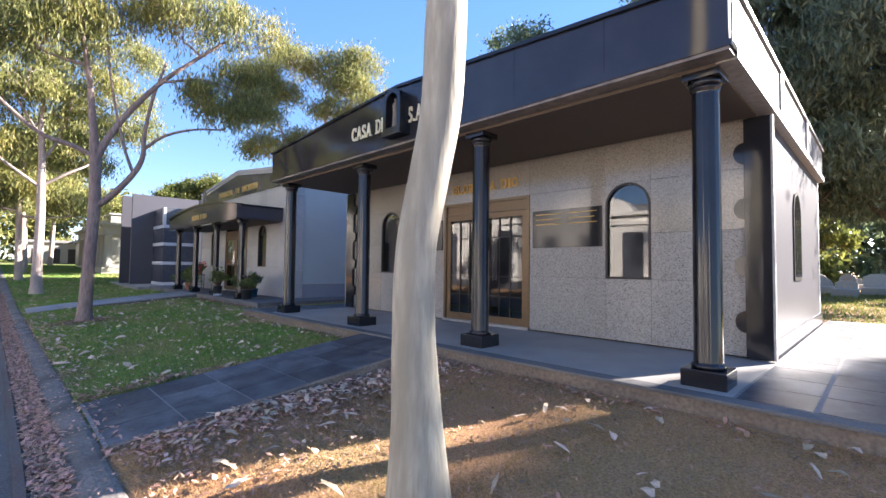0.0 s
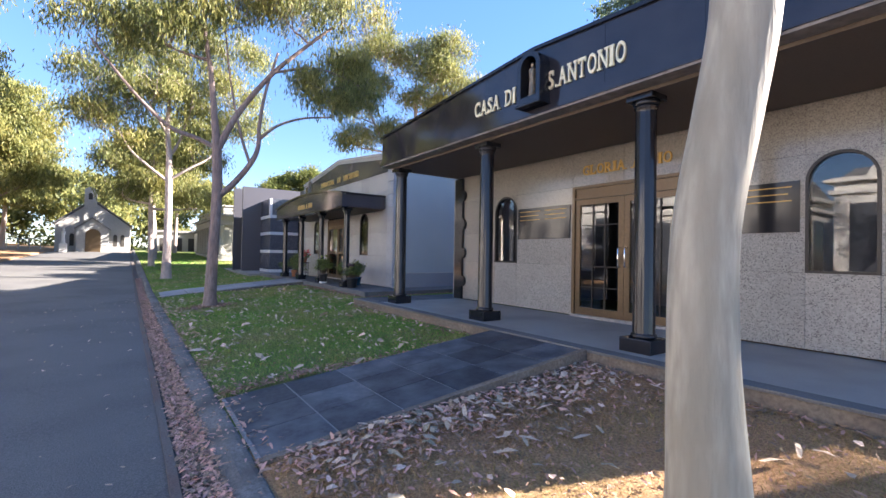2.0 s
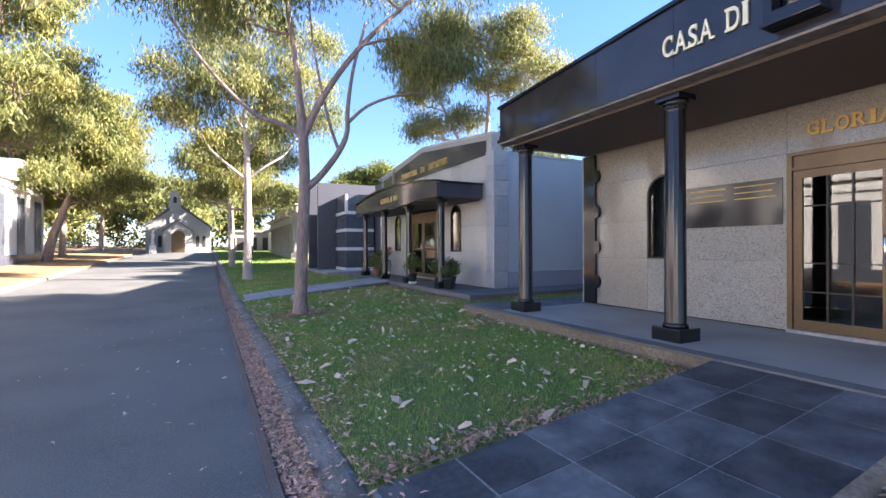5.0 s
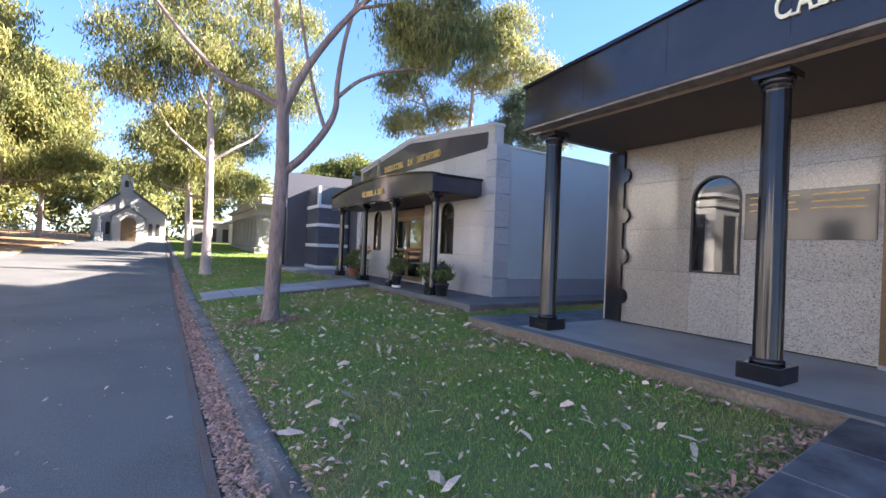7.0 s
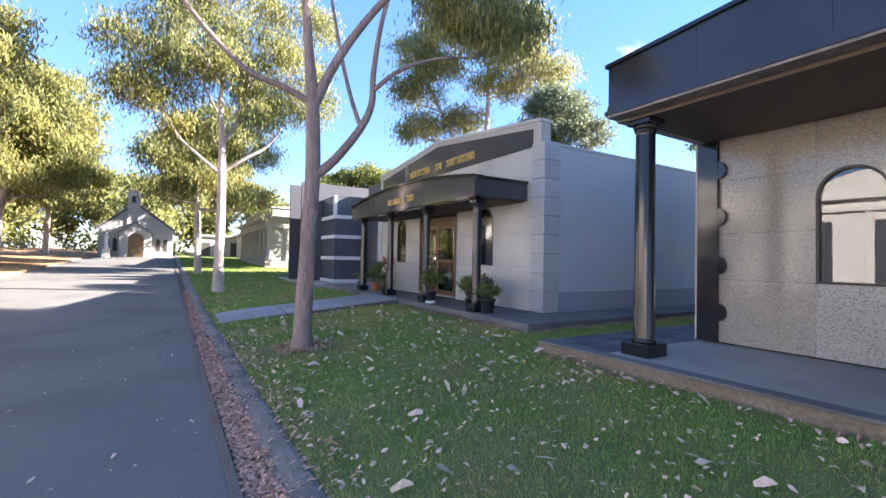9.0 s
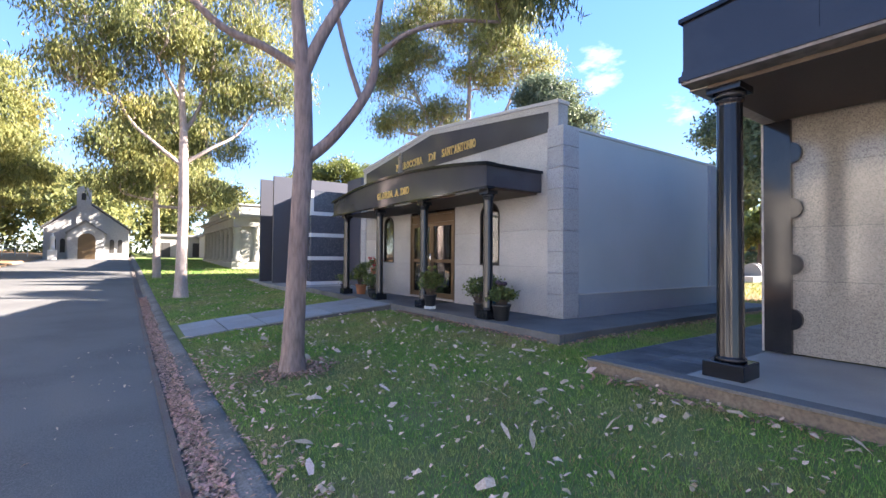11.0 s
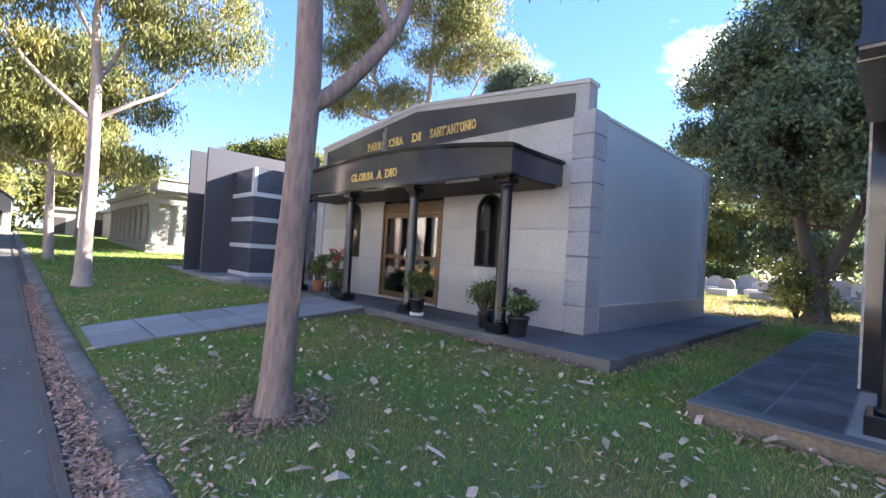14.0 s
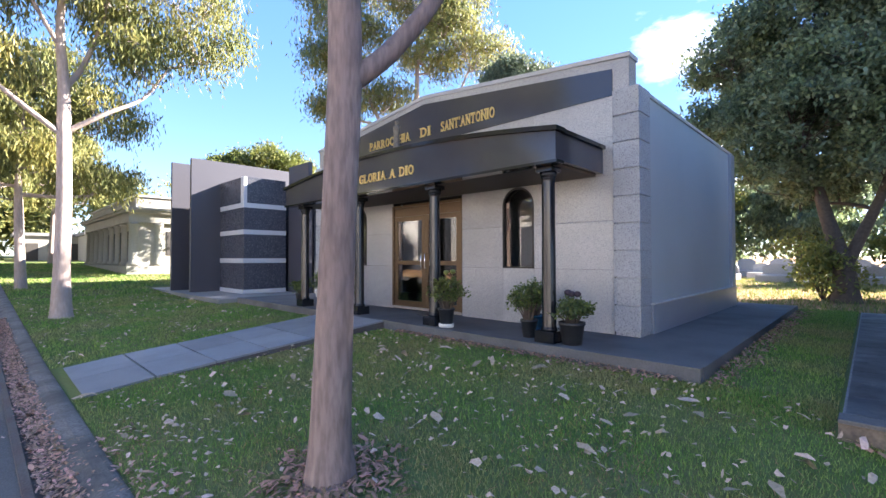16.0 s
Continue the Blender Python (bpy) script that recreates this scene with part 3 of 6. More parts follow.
solo("gutter", strip([(-0.52, -0.1), (-0.52, 0.03), (-0.46, 0.035), (-0.44, 0.005), (-0.28, 0.0), (-0.28, -0.1)], gx[12:-6]), M["gutter"],
     "shallow concrete gutter along the road edge", "gutter", "", "structure")
kerb = thing("kerb", (-10, 0.5, 0), "weathered grey concrete kerb beside the lawn", "kerb", "", "structure")
KERB = [(-0.3, -0.1), (-0.3, 0.015), (-0.26, 0.045), (-0.2, 0.078), (-0.13, 0.1), (-0.05, 0.108), (-0.015, 0.104), (0.0, 0.09), (0.0, -0.1)]
for i in range(29):
    x0 = 11.5 - i * 1.9
    part("kerb_stone", strip(KERB, [x0 - 1.895, x0 - 1.26, x0 - 0.63, x0]), M["kerb"], kerb)
tagged(part("kerb_run", strip(KERB, [-400, -100, -80, -60, -50, -43.6]), M["kerb"], kerb), kind="stuff")
solo("kerb_far_side", strip([(-7.1, -0.1), (-7.1, 0.02), (-7.16, 0.09), (-7.4, 0.11), (-7.4, -0.1)], gx[12:-6]), M["kerb"], "pale concrete kerb across the road", "kerb", "", "structure")


# ---- facades ----
def arch_points(x0, x1, z0, z1, n=14):
    """Outline of a round-headed opening, from bottom left round to bottom right."""
    r, c = (x1 - x0) / 2, (x0 + x1) / 2
    return [(x0, z0)] + [(c - r * math.cos(math.pi * i / n), z1 - r + r * math.sin(math.pi * i / n)) for i in range(n + 1)] + [(x1, z0)]


def facade(parent, cols, rows, holes, y, depth, chooser, piece="granite_panel"):
    """Panels on a backing wall that faces -y. holes: (x0, x1, z0, z1, arched)."""
    back = bmesh.new()
    for a, b in zip(cols, cols[1:]):
        for lo, hi in zip(rows, rows[1:]):
            cx, cz = (a + b) / 2, (lo + hi) / 2
            if any(h[0] < cx < h[1] and h[2] < cz < h[3] for h in holes):
                continue
            box(back, a, b, y + 0.03, y + depth, lo, hi)
            part(piece, box_bm(a + 0.002, b - 0.002, y, y + 0.03, lo + 0.002, hi - 0.002), chooser(cx, cz), parent)
    part("backing_wall", back, M["shade_dark"], parent)
    for x0, x1, z0, z1, arched in holes:
        if not arched:
            continue
        r, c = (x1 - x0) / 2, (x0 + x1) / 2
        for s in (-1, 1):
            pts = [(c + s * r, z1 - r), (c + s * r, z1), (c, z1)] + [(c + s * r * math.sin(a * math.pi / 16), z1 - r + r * math.cos(a * math.pi / 16)) for a in range(1, 8)]
            part(piece, prism_y(pts, y, y + depth), chooser(c, z1), parent)


def ring_bm(outer, inner, y0, y1):
    bm = bmesh.new()
    o0, o1 = [bm.verts.new((x, y0, z)) for x, z in outer], [bm.verts.new((x, y1, z)) for x, z in outer]
    i0, i1 = [bm.verts.new((x, y0, z)) for x, z in inner], [bm.verts.new((x, y1, z)) for x, z in inner]
    n = len(outer)
    for a in range(n):
        b = (a + 1) % n
        bm.faces.new((o0[a], o0[b], i0[b], i0[a]))
        bm.faces.new((o1[a], i1[a], i1[b], o1[b]))
        bm.faces.new((o0[a], o1[a], o1[b], o0[b]))
        bm.faces.new((i0[a], i0[b], i1[b], i1[a]))
    bmesh.ops.recalc_face_normals(bm, faces=bm.faces[:])
    return bm


def arched_window(x0, x1, z0, z1, y, label):
    w = thing("arched_window", ((x0 + x1) / 2, y, z0), label, "window")
    t = 0.032
    part("window_frame", ring_bm(arch_points(x0, x1, z0, z1), arch_points(x0 + t, x1 - t, z0 + t, z1 - t), y - 0.012, y + 0.09), M["dark_metal"], w, "dark metal frame")
    pane = part("pane", prism_y(arch_points(x0 + t, x1 - t, z0 + t, z1 - t), y + 0.03, y + 0.038), M["glass"], w, "reflecting glass")
    pane.visible_shadow = False
    # dark sheet close behind the pane paints the unlit room
    part("curtain", prism_y(arch_points(x0 + t, x1 - t, z0 + t, z1 - t), y + 0.16, y + 0.17), M["shade_dark"], w)
    return w


def handle_bm(x, y, z0, z1, s):
    """A D-shaped pull handle."""
    pts = [(x, y, z0), (x, y - 0.06, z0), (x + s * 0.0, y - 0.075, z0 + 0.02), (x, y - 0.075, z1 - 0.02), (x, y - 0.06, z1), (x, y, z1)]
    V, F = [], []
    tube(V, F, [(Vector(p), 0.012) for p in pts], 8)
    bm = bmesh.new()
    vs = [bm.verts.new(v) for v in V]
    for f in F:
        bm.faces.new([vs[i] for i in f])
    return bm


def tube(V, F, nodes, n=8):
    """Adds a tapered tube through (point, radius) nodes to lists of points and faces."""
    prev = None
    side = None
    for i, (p, r) in enumerate(nodes):
        d = (nodes[min(i + 1, len(nodes) - 1)][0] - nodes[max(i - 1, 0)][0]).normalized()
        if side is None:
            side = d.orthogonal().normalized()
        side = (side - d * side.dot(d)).normalized()
        up = d.cross(side)
        start = len(V)
        for k in range(n):
            a = 2 * math.pi * k / n
            V.append(p + (side * math.cos(a) + up * math.sin(a)) * r)
        if prev is not None:
            for k in range(n):
                F.append((prev + k, prev + (k + 1) % n, start + (k + 1) % n, start + k))
        prev = start
    F.append(tuple(range(prev, prev + n)))


def double_door(x0, x1, z0, z1, y, transom, lattice, label, rail=None):
    d = thing("double_door", ((x0 + x1) / 2, y, z0), label, "door")
    t = 0.06
    part("door_frame", boxes_bm([(x0, x0 + t, y - 0.015, y + 0.12, z0, z1), (x1 - t, x1, y - 0.015, y + 0.12, z0, z1),
                                 (x0 + t, x1 - t, y - 0.015, y + 0.12, z1 - 0.05, z1), (x0 + t, x1 - t, y - 0.012, y + 0.1, z1 - transom - 0.04, z1 - transom),
                                 (x0 + t, x1 - t, y + 0.02, y + 0.06, z1 - transom, z1 - 0.05)]), M["bronze"], d)
    part("threshold", box_bm(x0, x1, y - 0.05, y + 0.1, z0 - 0.02, z0 + 0.025, 0.004), M["trim_pale"], d)
    c, top = (x0 + x1) / 2, z1 - transom - 0.045
    for a, b, hx in ((x0 + t + 0.004, c - 0.003, c - 0.06), (c + 0.003, x1 - t - 0.004, c + 0.06)):
        s = 0.1
        leaf = part("door_leaf", boxes_bm([(a, a + s, y + 0.01, y + 0.055, z0 + 0.03, top), (b - s, b, y + 0.01, y + 0.055, z0 + 0.03, top),
                                           (a + s, b - s, y + 0.01, y + 0.055, top - s, top), (a + s, b - s, y + 0.01, y + 0.055, z0 + 0.03, z0 + 0.03 + s * 1.3)]), M["bronze"], d)
        pane = part("pane", box_bm(a + s, b - s, y + 0.03, y + 0.037, z0 + 0.03 + s * 1.3, top - s), M["glass"], leaf, "dark reflecting glass")
        pane.visible_shadow = False
        if rail:
            part("mid_rail", box_bm(a + s, b - s, y + 0.012, y + 0.053, rail - 0.045, rail + 0.045), M["bronze"], leaf)
        if lattice:
            bars = bmesh.new()
            w = (b - a - 2 * s)
            lo, hi = z0 + 0.03 + s * 1.3, top - s
            for fx in (0.34, 0.66):
                box(bars, a + s + w * fx - 0.011, a + s + w * fx + 0.011, y + 0.012, y + 0.028, lo, hi)
            for fz in (0.2, 0.4, 0.8):
                box(bars, a + s, b - s, y + 0.013, y + 0.0285, lo + (hi - lo) * fz - 0.008, lo + (hi - lo) * fz + 0.008)
            part("lattice", bars, M["dark_metal"], leaf)
        part("handle", handle_bm(hx, y + 0.01, z0 + 0.9, z0 + 1.22, 1), M["chrome"], leaf, "chrome D-shaped pull", True)
    return d


def column(x, y, z0, z1, r, base, label, group, flutes=14):
    c = thing("column", (x, y, z0), label, "column", group)
    part("plinth_block", box_bm(x - base, x + base, y - base, y + base, z0, z0 + 0.16, 0.01), M["black"], c)
    part("shaft", lathe([(r * 1.14, z0 + 0.161), (r * 1.17, z0 + 0.18), (r * 1.14, z0 + 0.2), (r * 1.03, z0 + 0.205), (r, z0 + 0.22), (r * 0.93, z1 - 0.2), (r * 0.93, z1 - 0.17), (r * 1.05, z1 - 0.15), (r * 1.05, z1 - 0.13)], 56, x, y, flutes, r * 0.03), M["black"], c, "", True)
    part("capital", lathe([(r * 1.06, z1 - 0.129), (r * 1.14, z1 - 0.11), (r * 1.2, z1 - 0.07)], 32, x, y), M["black"], c, "", True)
    part("abacus", box_bm(x - base * 0.84, x + base * 0.84, y - base * 0.84, y + base * 0.84, z1 - 0.069, z1, 0.006), M["black"], c)
    return c


# ---- first mausoleum: black portico and beige granite ----
A_FLOOR = 0.55
AX0, AX1, AY, ABACK = -9.75, -1.19, 6.5, 12.2
house = thing("mausoleum", (-5.5, 8, 0.5), "low mausoleum with a black granite portico and beige granite walls", "mausoleum")
holes = [(-8.58, -7.89, 1.46, 2.88, True), (-3.01, -2.35, 1.46, 2.88, True), (-6.455, -4.375, A_FLOOR, 2.88, False)]
cols = [AX0, -8.58, -7.89, -6.455, -5.42, -4.375, -3.01, -2.35, AX1]
rows = [A_FLOOR, 1.46, 2.12, 2.88, 3.5]
facade(house, cols, rows, holes, AY, 0.25, lambda x, z: M["beige_granite"] if z > 2.12 or -8.6 > x else M["rough_granite"])
part("side_wall", box_bm(AX1, AX1 + 0.18, AY + 0.02, ABACK, A_FLOOR + 0.2, 3.5), M["fin"], house, "grey polished side cladding")
part("side_wall", box_bm(AX0 - 0.18, AX0, AY + 0.02, ABACK, A_FLOOR + 0.2, 3.5), M["fin"], house)
part("side_plinth", box_bm(AX1, AX1 + 0.22, AY + 0.06, ABACK, A_FLOOR - 0.1, A_FLOOR + 0.2, 0.008), M["dark_granite"], house)
part("side_plinth", box_bm(AX0 - 0.22, AX0, AY + 0.06, ABACK, A_FLOOR - 0.1, A_FLOOR + 0.2, 0.008), M["dark_granite"], house)
part("back_wall", box_bm(AX0 - 0.18, AX1 + 0.18, ABACK, ABACK + 0.2, 0.3, 3.5), M["render_wall"], house)
# added near-black ceiling and screen wall keep the room behind the glass dark
part("ceiling", box_bm(AX0, AX1, AY + 0.25, ABACK, 3.44, 3.5), M["shade_dark"], house)
part("inner_wall", boxes_bm([(AX0, AX1, 9.6, 9.7, A_FLOOR, 3.43)]), M["shade_dark"], house)
# scalloped corner panels
for x0, x1, s in ((AX0 - 0.26, AX0 + 0.03, 1), (AX1 - 0.03, AX1 + 0.26, -1)):
    ex = x1 if s > 0 else x0
    p = part("corner_panel", box_bm(x0, x1, AY - 0.07, AY - 0.004, A_FLOOR, 3.47, 0.004), M["black"], house, "black granite corner panel with round lobes")
    for z in (0.98, 1.66, 2.36, 3.05):
        pts = [(ex + s * 0.11 * math.sin(math.pi * i / 12), z + 0.13 * math.cos(math.pi * i / 12)) for i in range(13)]
        part("lobe", prism_y(pts, AY - 0.068, AY - 0.005), M["black"], p)
    part("panel_edge", box_bm(ex - s * 0.292 - 0.02, ex - s * 0.292 + 0.005, AY - 0.074, AY + 0.015, A_FLOOR, 3.47), M["trim_pale"], p)
# roof band
FX0, FX1, FY = -10.02, -0.93, 4.4
END, PEAK, MID = 4.16, 4.45, -5.47
FXS = [FX0, -8.9, -7.75, -6.6, MID, -4.32, -3.2, -2.05, FX1]
part("fascia_backing", prism_y([(FX0 + 0.01, 3.6), (FX1 - 0.01, 3.6), (FX1 - 0.01, END - 0.004), (MID, PEAK - 0.004), (FX0 + 0.01, END - 0.004)], FY + 0.03, FY + 0.16), M["shade_dark"], house)
for xa, xb in zip(FXS, FXS[1:]):
    za, zb = (float(np.interp(x, [FX0, MID, FX1], [END, PEAK, END])) for x in (xa, xb))
    part("fascia_panel", prism_y([(xa + 0.0015, 3.6), (xb - 0.0015, 3.6), (xb - 0.0015, zb), (xa + 0.0015, za)], FY, FY + 0.029), M["fascia"], house, "polished black granite fascia panel")
part("fascia_cap", prism_y([(FX0 - 0.03, END), (MID, PEAK), (FX1 + 0.03, END), (FX1 + 0.03, END + 0.045), (MID, PEAK + 0.045), (FX0 - 0.03, END + 0.045)], FY - 0.035, FY + 0.2), M["black"], house)
for x, y0, y1, z0, z1 in ((0.03, -0.035, 0.2, 3.545, 3.6), (0.005, -0.02, -0.001, 3.601, 3.625), (0.005, -0.01, -0.001, 3.626, 3.66)):
    part("fascia_mould", box_bm(FX0 - x, FX1 + x, FY + y0, FY + y1, z0, z1), M["fascia"], house)
part("fascia_lip", box_bm(FX0 - 0.01, FX1 + 0.01, FY - 0.015, FY + 0.2, 3.515, 3.544), M["lip"], house, "brown-grey strip under the fascia")
for x, s in ((FX0, 1), (FX1, -1)):
    a, b = sorted((x, x + s * 0.14))
    part("side_fascia", box_bm(a, b, FY + 0.161, ABACK + 0.1, 3.6, END - 0.005), M["fin"], house)
    a, b = sorted((x - s * 0.03, x + s * 0.17))
    part("side_mould", boxes_bm([(a, b, FY + 0.201, ABACK + 0.13, 3.5, 3.6), (a, b, FY + 0.201, ABACK + 0.13, END - 0.005, END + 0.045)]), M["trim_pale"], house)
    for yy in (7.0, 9.6):
        a, b = sorted((x - s * 0.022, x + s * 0.02))
        part("side_pilaster", box_bm(a, b, yy, yy + 0.22, 3.601, END - 0.006), M["trim_pale"], house)
part("soffit", box_bm(FX0 + 0.15, FX1 - 0.15, FY + 0.2, AY - 0.075, 3.475, 3.53), M["soffit"], house, "dark brown portico soffit")
part("roof", box_bm(FX0 + 0.14, FX1 - 0.14, FY + 0.2, ABACK + 0.1, 3.55, 3.65), M["roof"], house)
part("back_fascia", box_bm(FX0 + 0.14, FX1 - 0.14, ABACK + 0.02, ABACK + 0.1, 3.65, END), M["fin"], house)
lettering("letter", "CASA DI", -6.72, -5.80, FY - 0.002, 3.815, 0.235, M["pale_gold"], house, 0.012)
lettering("letter", "S.ANTONIO", -5.18, -4.04, FY - 0.002, 3.815, 0.245, M["pale_gold"], house, 0.012)
lettering("letter", "GLORIA A DIO", -6.22, -4.62, AY - 0.002, 3.06, 0.17, M["gold_dim"], house, 0.012)
# niche with figure
niche = thing("statue_niche", (-5.37, FY, 3.66), "black granite arched niche on the fascia", "niche")
part("surround", ring_bm(arch_points(-5.58, -5.16, 3.66, 4.36), arch_points(-5.51, -5.23, 3.75, 4.29), FY - 0.2, FY - 0.001), M["black"], niche)
part("back_plate", prism_y(arch_points(-5.5, -5.24, 3.76, 4.28), FY - 0.03, FY - 0.002), M["black"], niche)
part("shelf", box_bm(-5.6, -5.14, FY - 0.22, FY - 0.002, 3.63, 3.659, 0.006), M["black"], niche)


def figure_bm(x, y, z, h):
    """A robed standing figure, plain."""
    prof = [(0.13, 0), (0.14, 0.03), (0.135, 0.05), (0.12, 0.06), (0.11, 0.3), (0.1, 0.5), (0.115, 0.66), (0.12, 0.76), (0.09, 0.815), (0.045, 0.84), (0.045, 0.86), (0.062, 0.89), (0.066, 0.93), (0.05, 0.98), (0.015, 1.0)]
    return lathe([(r * h, z + t * h) for r, t in prof], 18, x, y, 5, 0.012 * h)


solo("statue", figure_bm(-5.37, FY - 0.11, 3.76, 0.47), M["bronze_statue"], "small weathered robed figure standing in the niche", "statue", smooth=True)
for x in (-9.72, -6.82, -4.0, -1.2):
    column(x, 4.74, A_FLOOR - 0.02, 3.475, 0.125, 0.19, "polished black granite fluted portico column", "portico columns of the beige mausoleum")
double_door(-6.455, -4.375, A_FLOOR, 2.88, AY, 0.2, True, "closed bronze double door with latticed dark glass")
for a, b in ((-8.58, -7.89), (-3.01, -2.35)):
    arched_window(a, b, 1.46, 2.88, AY, "arched window with dark frame and reflecting glass")
# name plaques
for x0, x1 in ((-7.84, -6.5), (-4.3, -3.06)):
    pl = thing("name_plaque", ((x0 + x1) / 2, AY, 2), "polished black granite name plaque with gilded lines", "plaque")
    part("plate", box_bm(x0, x1, AY - 0.022, AY - 0.001, 1.95, 2.575, 0.003), M["black"], pl)
    for i in range(3):
        for a, b in ((x0 + 0.06, (x0 + x1) / 2 - 0.06), ((x0 + x1) / 2 + 0.06, x1 - 0.08)):
            part("text_line", box_bm(a, b - 0.04 * (i % 2), AY - 0.026, AY - 0.0225, 2.5 - i * 0.085, 2.514 - i * 0.085), M["gold_dim"], pl)
# side window
sw = thing("side_window", (AX1 + 0.18, 9, 1.5), "narrow arched window in the side wall", "window")
prof = arch_points(8.6, 9.4, 1.46, 2.88)
part("window_frame", prism_x(prof, AX1 + 0.181, AX1 + 0.2), M["dark_metal"], sw)
part("pane", prism_x(arch_points(8.66, 9.34, 1.52, 2.82), AX1 + 0.201, AX1 + 0.206), M["black"], sw, "dark glass")
# porch
porch = thing("porch_slab", (-5.5, 5.4, 0.3), "raised concrete porch with worn brown edge", "porch", "", "structure")
part("slab", box_bm(-10.0, -0.95, 4.36, AY + 0.05, 0.2, A_FLOOR - 0.02), M["slab"], porch)
part("front_edge", box_bm(-11.07, 0.7, 4.24, 4.358, 0.1, A_FLOOR - 0.05, 0.012), M["slab_edge"], porch, "worn brown concrete edge")
part("edge_cap", box_bm(-11.07, 0.7, 4.22, 4.42, A_FLOOR - 0.0495, A_FLOOR - 0.016, 0.008), M["dark_slab"], porch)
for x0, x1 in ((-11.05, -10.005), (-0.945, 0.68)):
    part("walk_bed", box_bm(x0, x1, 4.36, 13.0, 0.2, A_FLOOR - 0.021), M["grout"], porch)


# ---- second mausoleum: grey granite with a canopy ----
B_FLOOR = 0.6
BX0, BX1, BY, BBACK = -22.42, -13.3, 6.5, 12.7
hb = thing("mausoleum", (-17.9, 9, 0.5), "grey granite mausoleum with stepped parapet and black canopy", "mausoleum")
holes = [(-15.79, -15.12, 1.54, 3.0, True), (-20.67, -20.0, 1.54, 3.0, True), (-18.98, -16.8, B_FLOOR, 2.93, False)]
cols = [BX0 + 0.4, -20.67, -20.0, -18.98, -17.9, -16.8, -15.79, -15.12, BX1 - 0.4]
rows = [B_FLOOR - 0.043, 1.54, 2.3, 3.0, 3.6, 4.22]
facade(hb, cols, rows, holes, BY, 0.25, lambda x, z: M["grey_granite"])
for x0, x1 in ((BX1 - 0.4, BX1), (BX0, BX0 + 0.4)):
    q = part("corner_pier", box_bm(x0 + 0.02, x1 - 0.02, BY + 0.0, BY + 0.42, B_FLOOR - 0.05, 4.3), M["quoin"], hb)
    n = 9
    for i in range(n):
        z0 = B_FLOOR + i * (4.3 - B_FLOOR) / n
        part("quoin", box_bm(x0, x1, BY - 0.03, BY + 0.44, z0 + 0.008, z0 + (4.3 - B_FLOOR) / n - 0.008, 0.012), M["quoin"], q)
BMID, BTOP, BEND = -17.9, 5.22, 4.75
part("parapet", prism_y([(BX0 + 0.15, 4.221), (BX1 - 0.15, 4.221), (BX1 - 0.15, BEND), (BMID, BTOP), (BX0 + 0.15, BEND)], BY, BY + 0.28), M["grey_granite"], hb, "grey granite gabled parapet")
part("parapet_band", prism_y([(BX0 + 0.4, 4.222), (BX1 - 0.4, 4.222), (BX1 - 0.4, BEND - 0.12), (BMID, BTOP - 0.12), (BX0 + 0.4, BEND - 0.12)], BY - 0.02, BY - 0.003), M["canopy_sheen_granite"], hb, "polished black granite name band")
part("coping", prism_y([(BX0 + 0.13, BEND), (BMID, BTOP), (BX1 - 0.13, BEND), (BX1 - 0.13, BEND + 0.07), (BMID, BTOP + 0.07), (BX0 + 0.13, BEND + 0.07)], BY - 0.03, BY + 0.31), M["coping"], hb)
for x0, x1 in ((BX1 - 0.2, BX1 - 0.06), (BX0 + 0.06, BX0 + 0.2)):
    part("side_wall", box_bm(x0, x1, BY + 0.44, BBACK, 1.02, 4.24), M["render_wall"], hb, "smooth grey painted side wall")
part("side_coping", box_bm(BX1 - 0.28, BX1 - 0.03, BY + 0.44, BBACK + 0.05, 4.241, 4.3, 0.008), M["coping"], hb)
part("end_pier", box_bm(BX1 - 0.22, BX1 + 0.01, BBACK - 0.3, BBACK + 0.05, 1.02, 4.24, 0.01), M["bluestone"], hb)
for x0, x1 in ((BX1 - 0.25, BX1 + 0.02), (BX0 - 0.02, BX0 + 0.25)):
    part("plinth", box_bm(x0, x1, BY + 0.441, BBACK + 0.05, B_FLOOR - 0.05, 1.0), M["bluestone"], hb, "polished blue-grey plinth")
part("plinth_cap", box_bm(BX1 - 0.25, BX1 + 0.035, BY + 0.45, BBACK + 0.06, 1.0, 1.02), M["coping"], hb)
part("back_wall", box_bm(BX0 + 0.06, BX1 - 0.06, BBACK - 0.2, BBACK, 0.5, 4.24), M["render_wall"], hb)
part("roof", box_bm(BX0 + 0.2, BX1 - 0.2, BY + 0.25, BBACK - 0.05, 4.1, 4.2), M["roof"], hb)
# added near-black screen that darkens the room seen through the door
part("inner_wall", box_bm(BX0 + 0.2, BX1 - 0.2, 9.6, 9.7, B_FLOOR, 4.09), M["shade_dark"], hb)
lettering("letter", "PARROCCHIA", -19.82, -18.35, BY - 0.022, 4.38, 0.2, M["gold"], hb, 0.012)
lettering("letter", "DI", -17.98, -17.68, BY - 0.022, 4.38, 0.2, M["gold"], hb, 0.012)
lettering("letter", "SANT'ANTONIO", -17.35, -15.95, BY - 0.022, 4.38, 0.21, M["gold"], hb, 0.012)
# canopy
can = thing("canopy", (-17.5, 5.5, 3.0), "black granite entrance canopy with a low gabled front", "canopy")
CX0, CX1, CY = -21.35, -13.85, 5.03
CM = (CX0 + CX1) / 2
ARC = [(CX0 + (CX1 - CX0) * i / 16, 3.41 + 0.27 * (1 - (2 * i / 16 - 1) ** 2)) for i in range(17)]
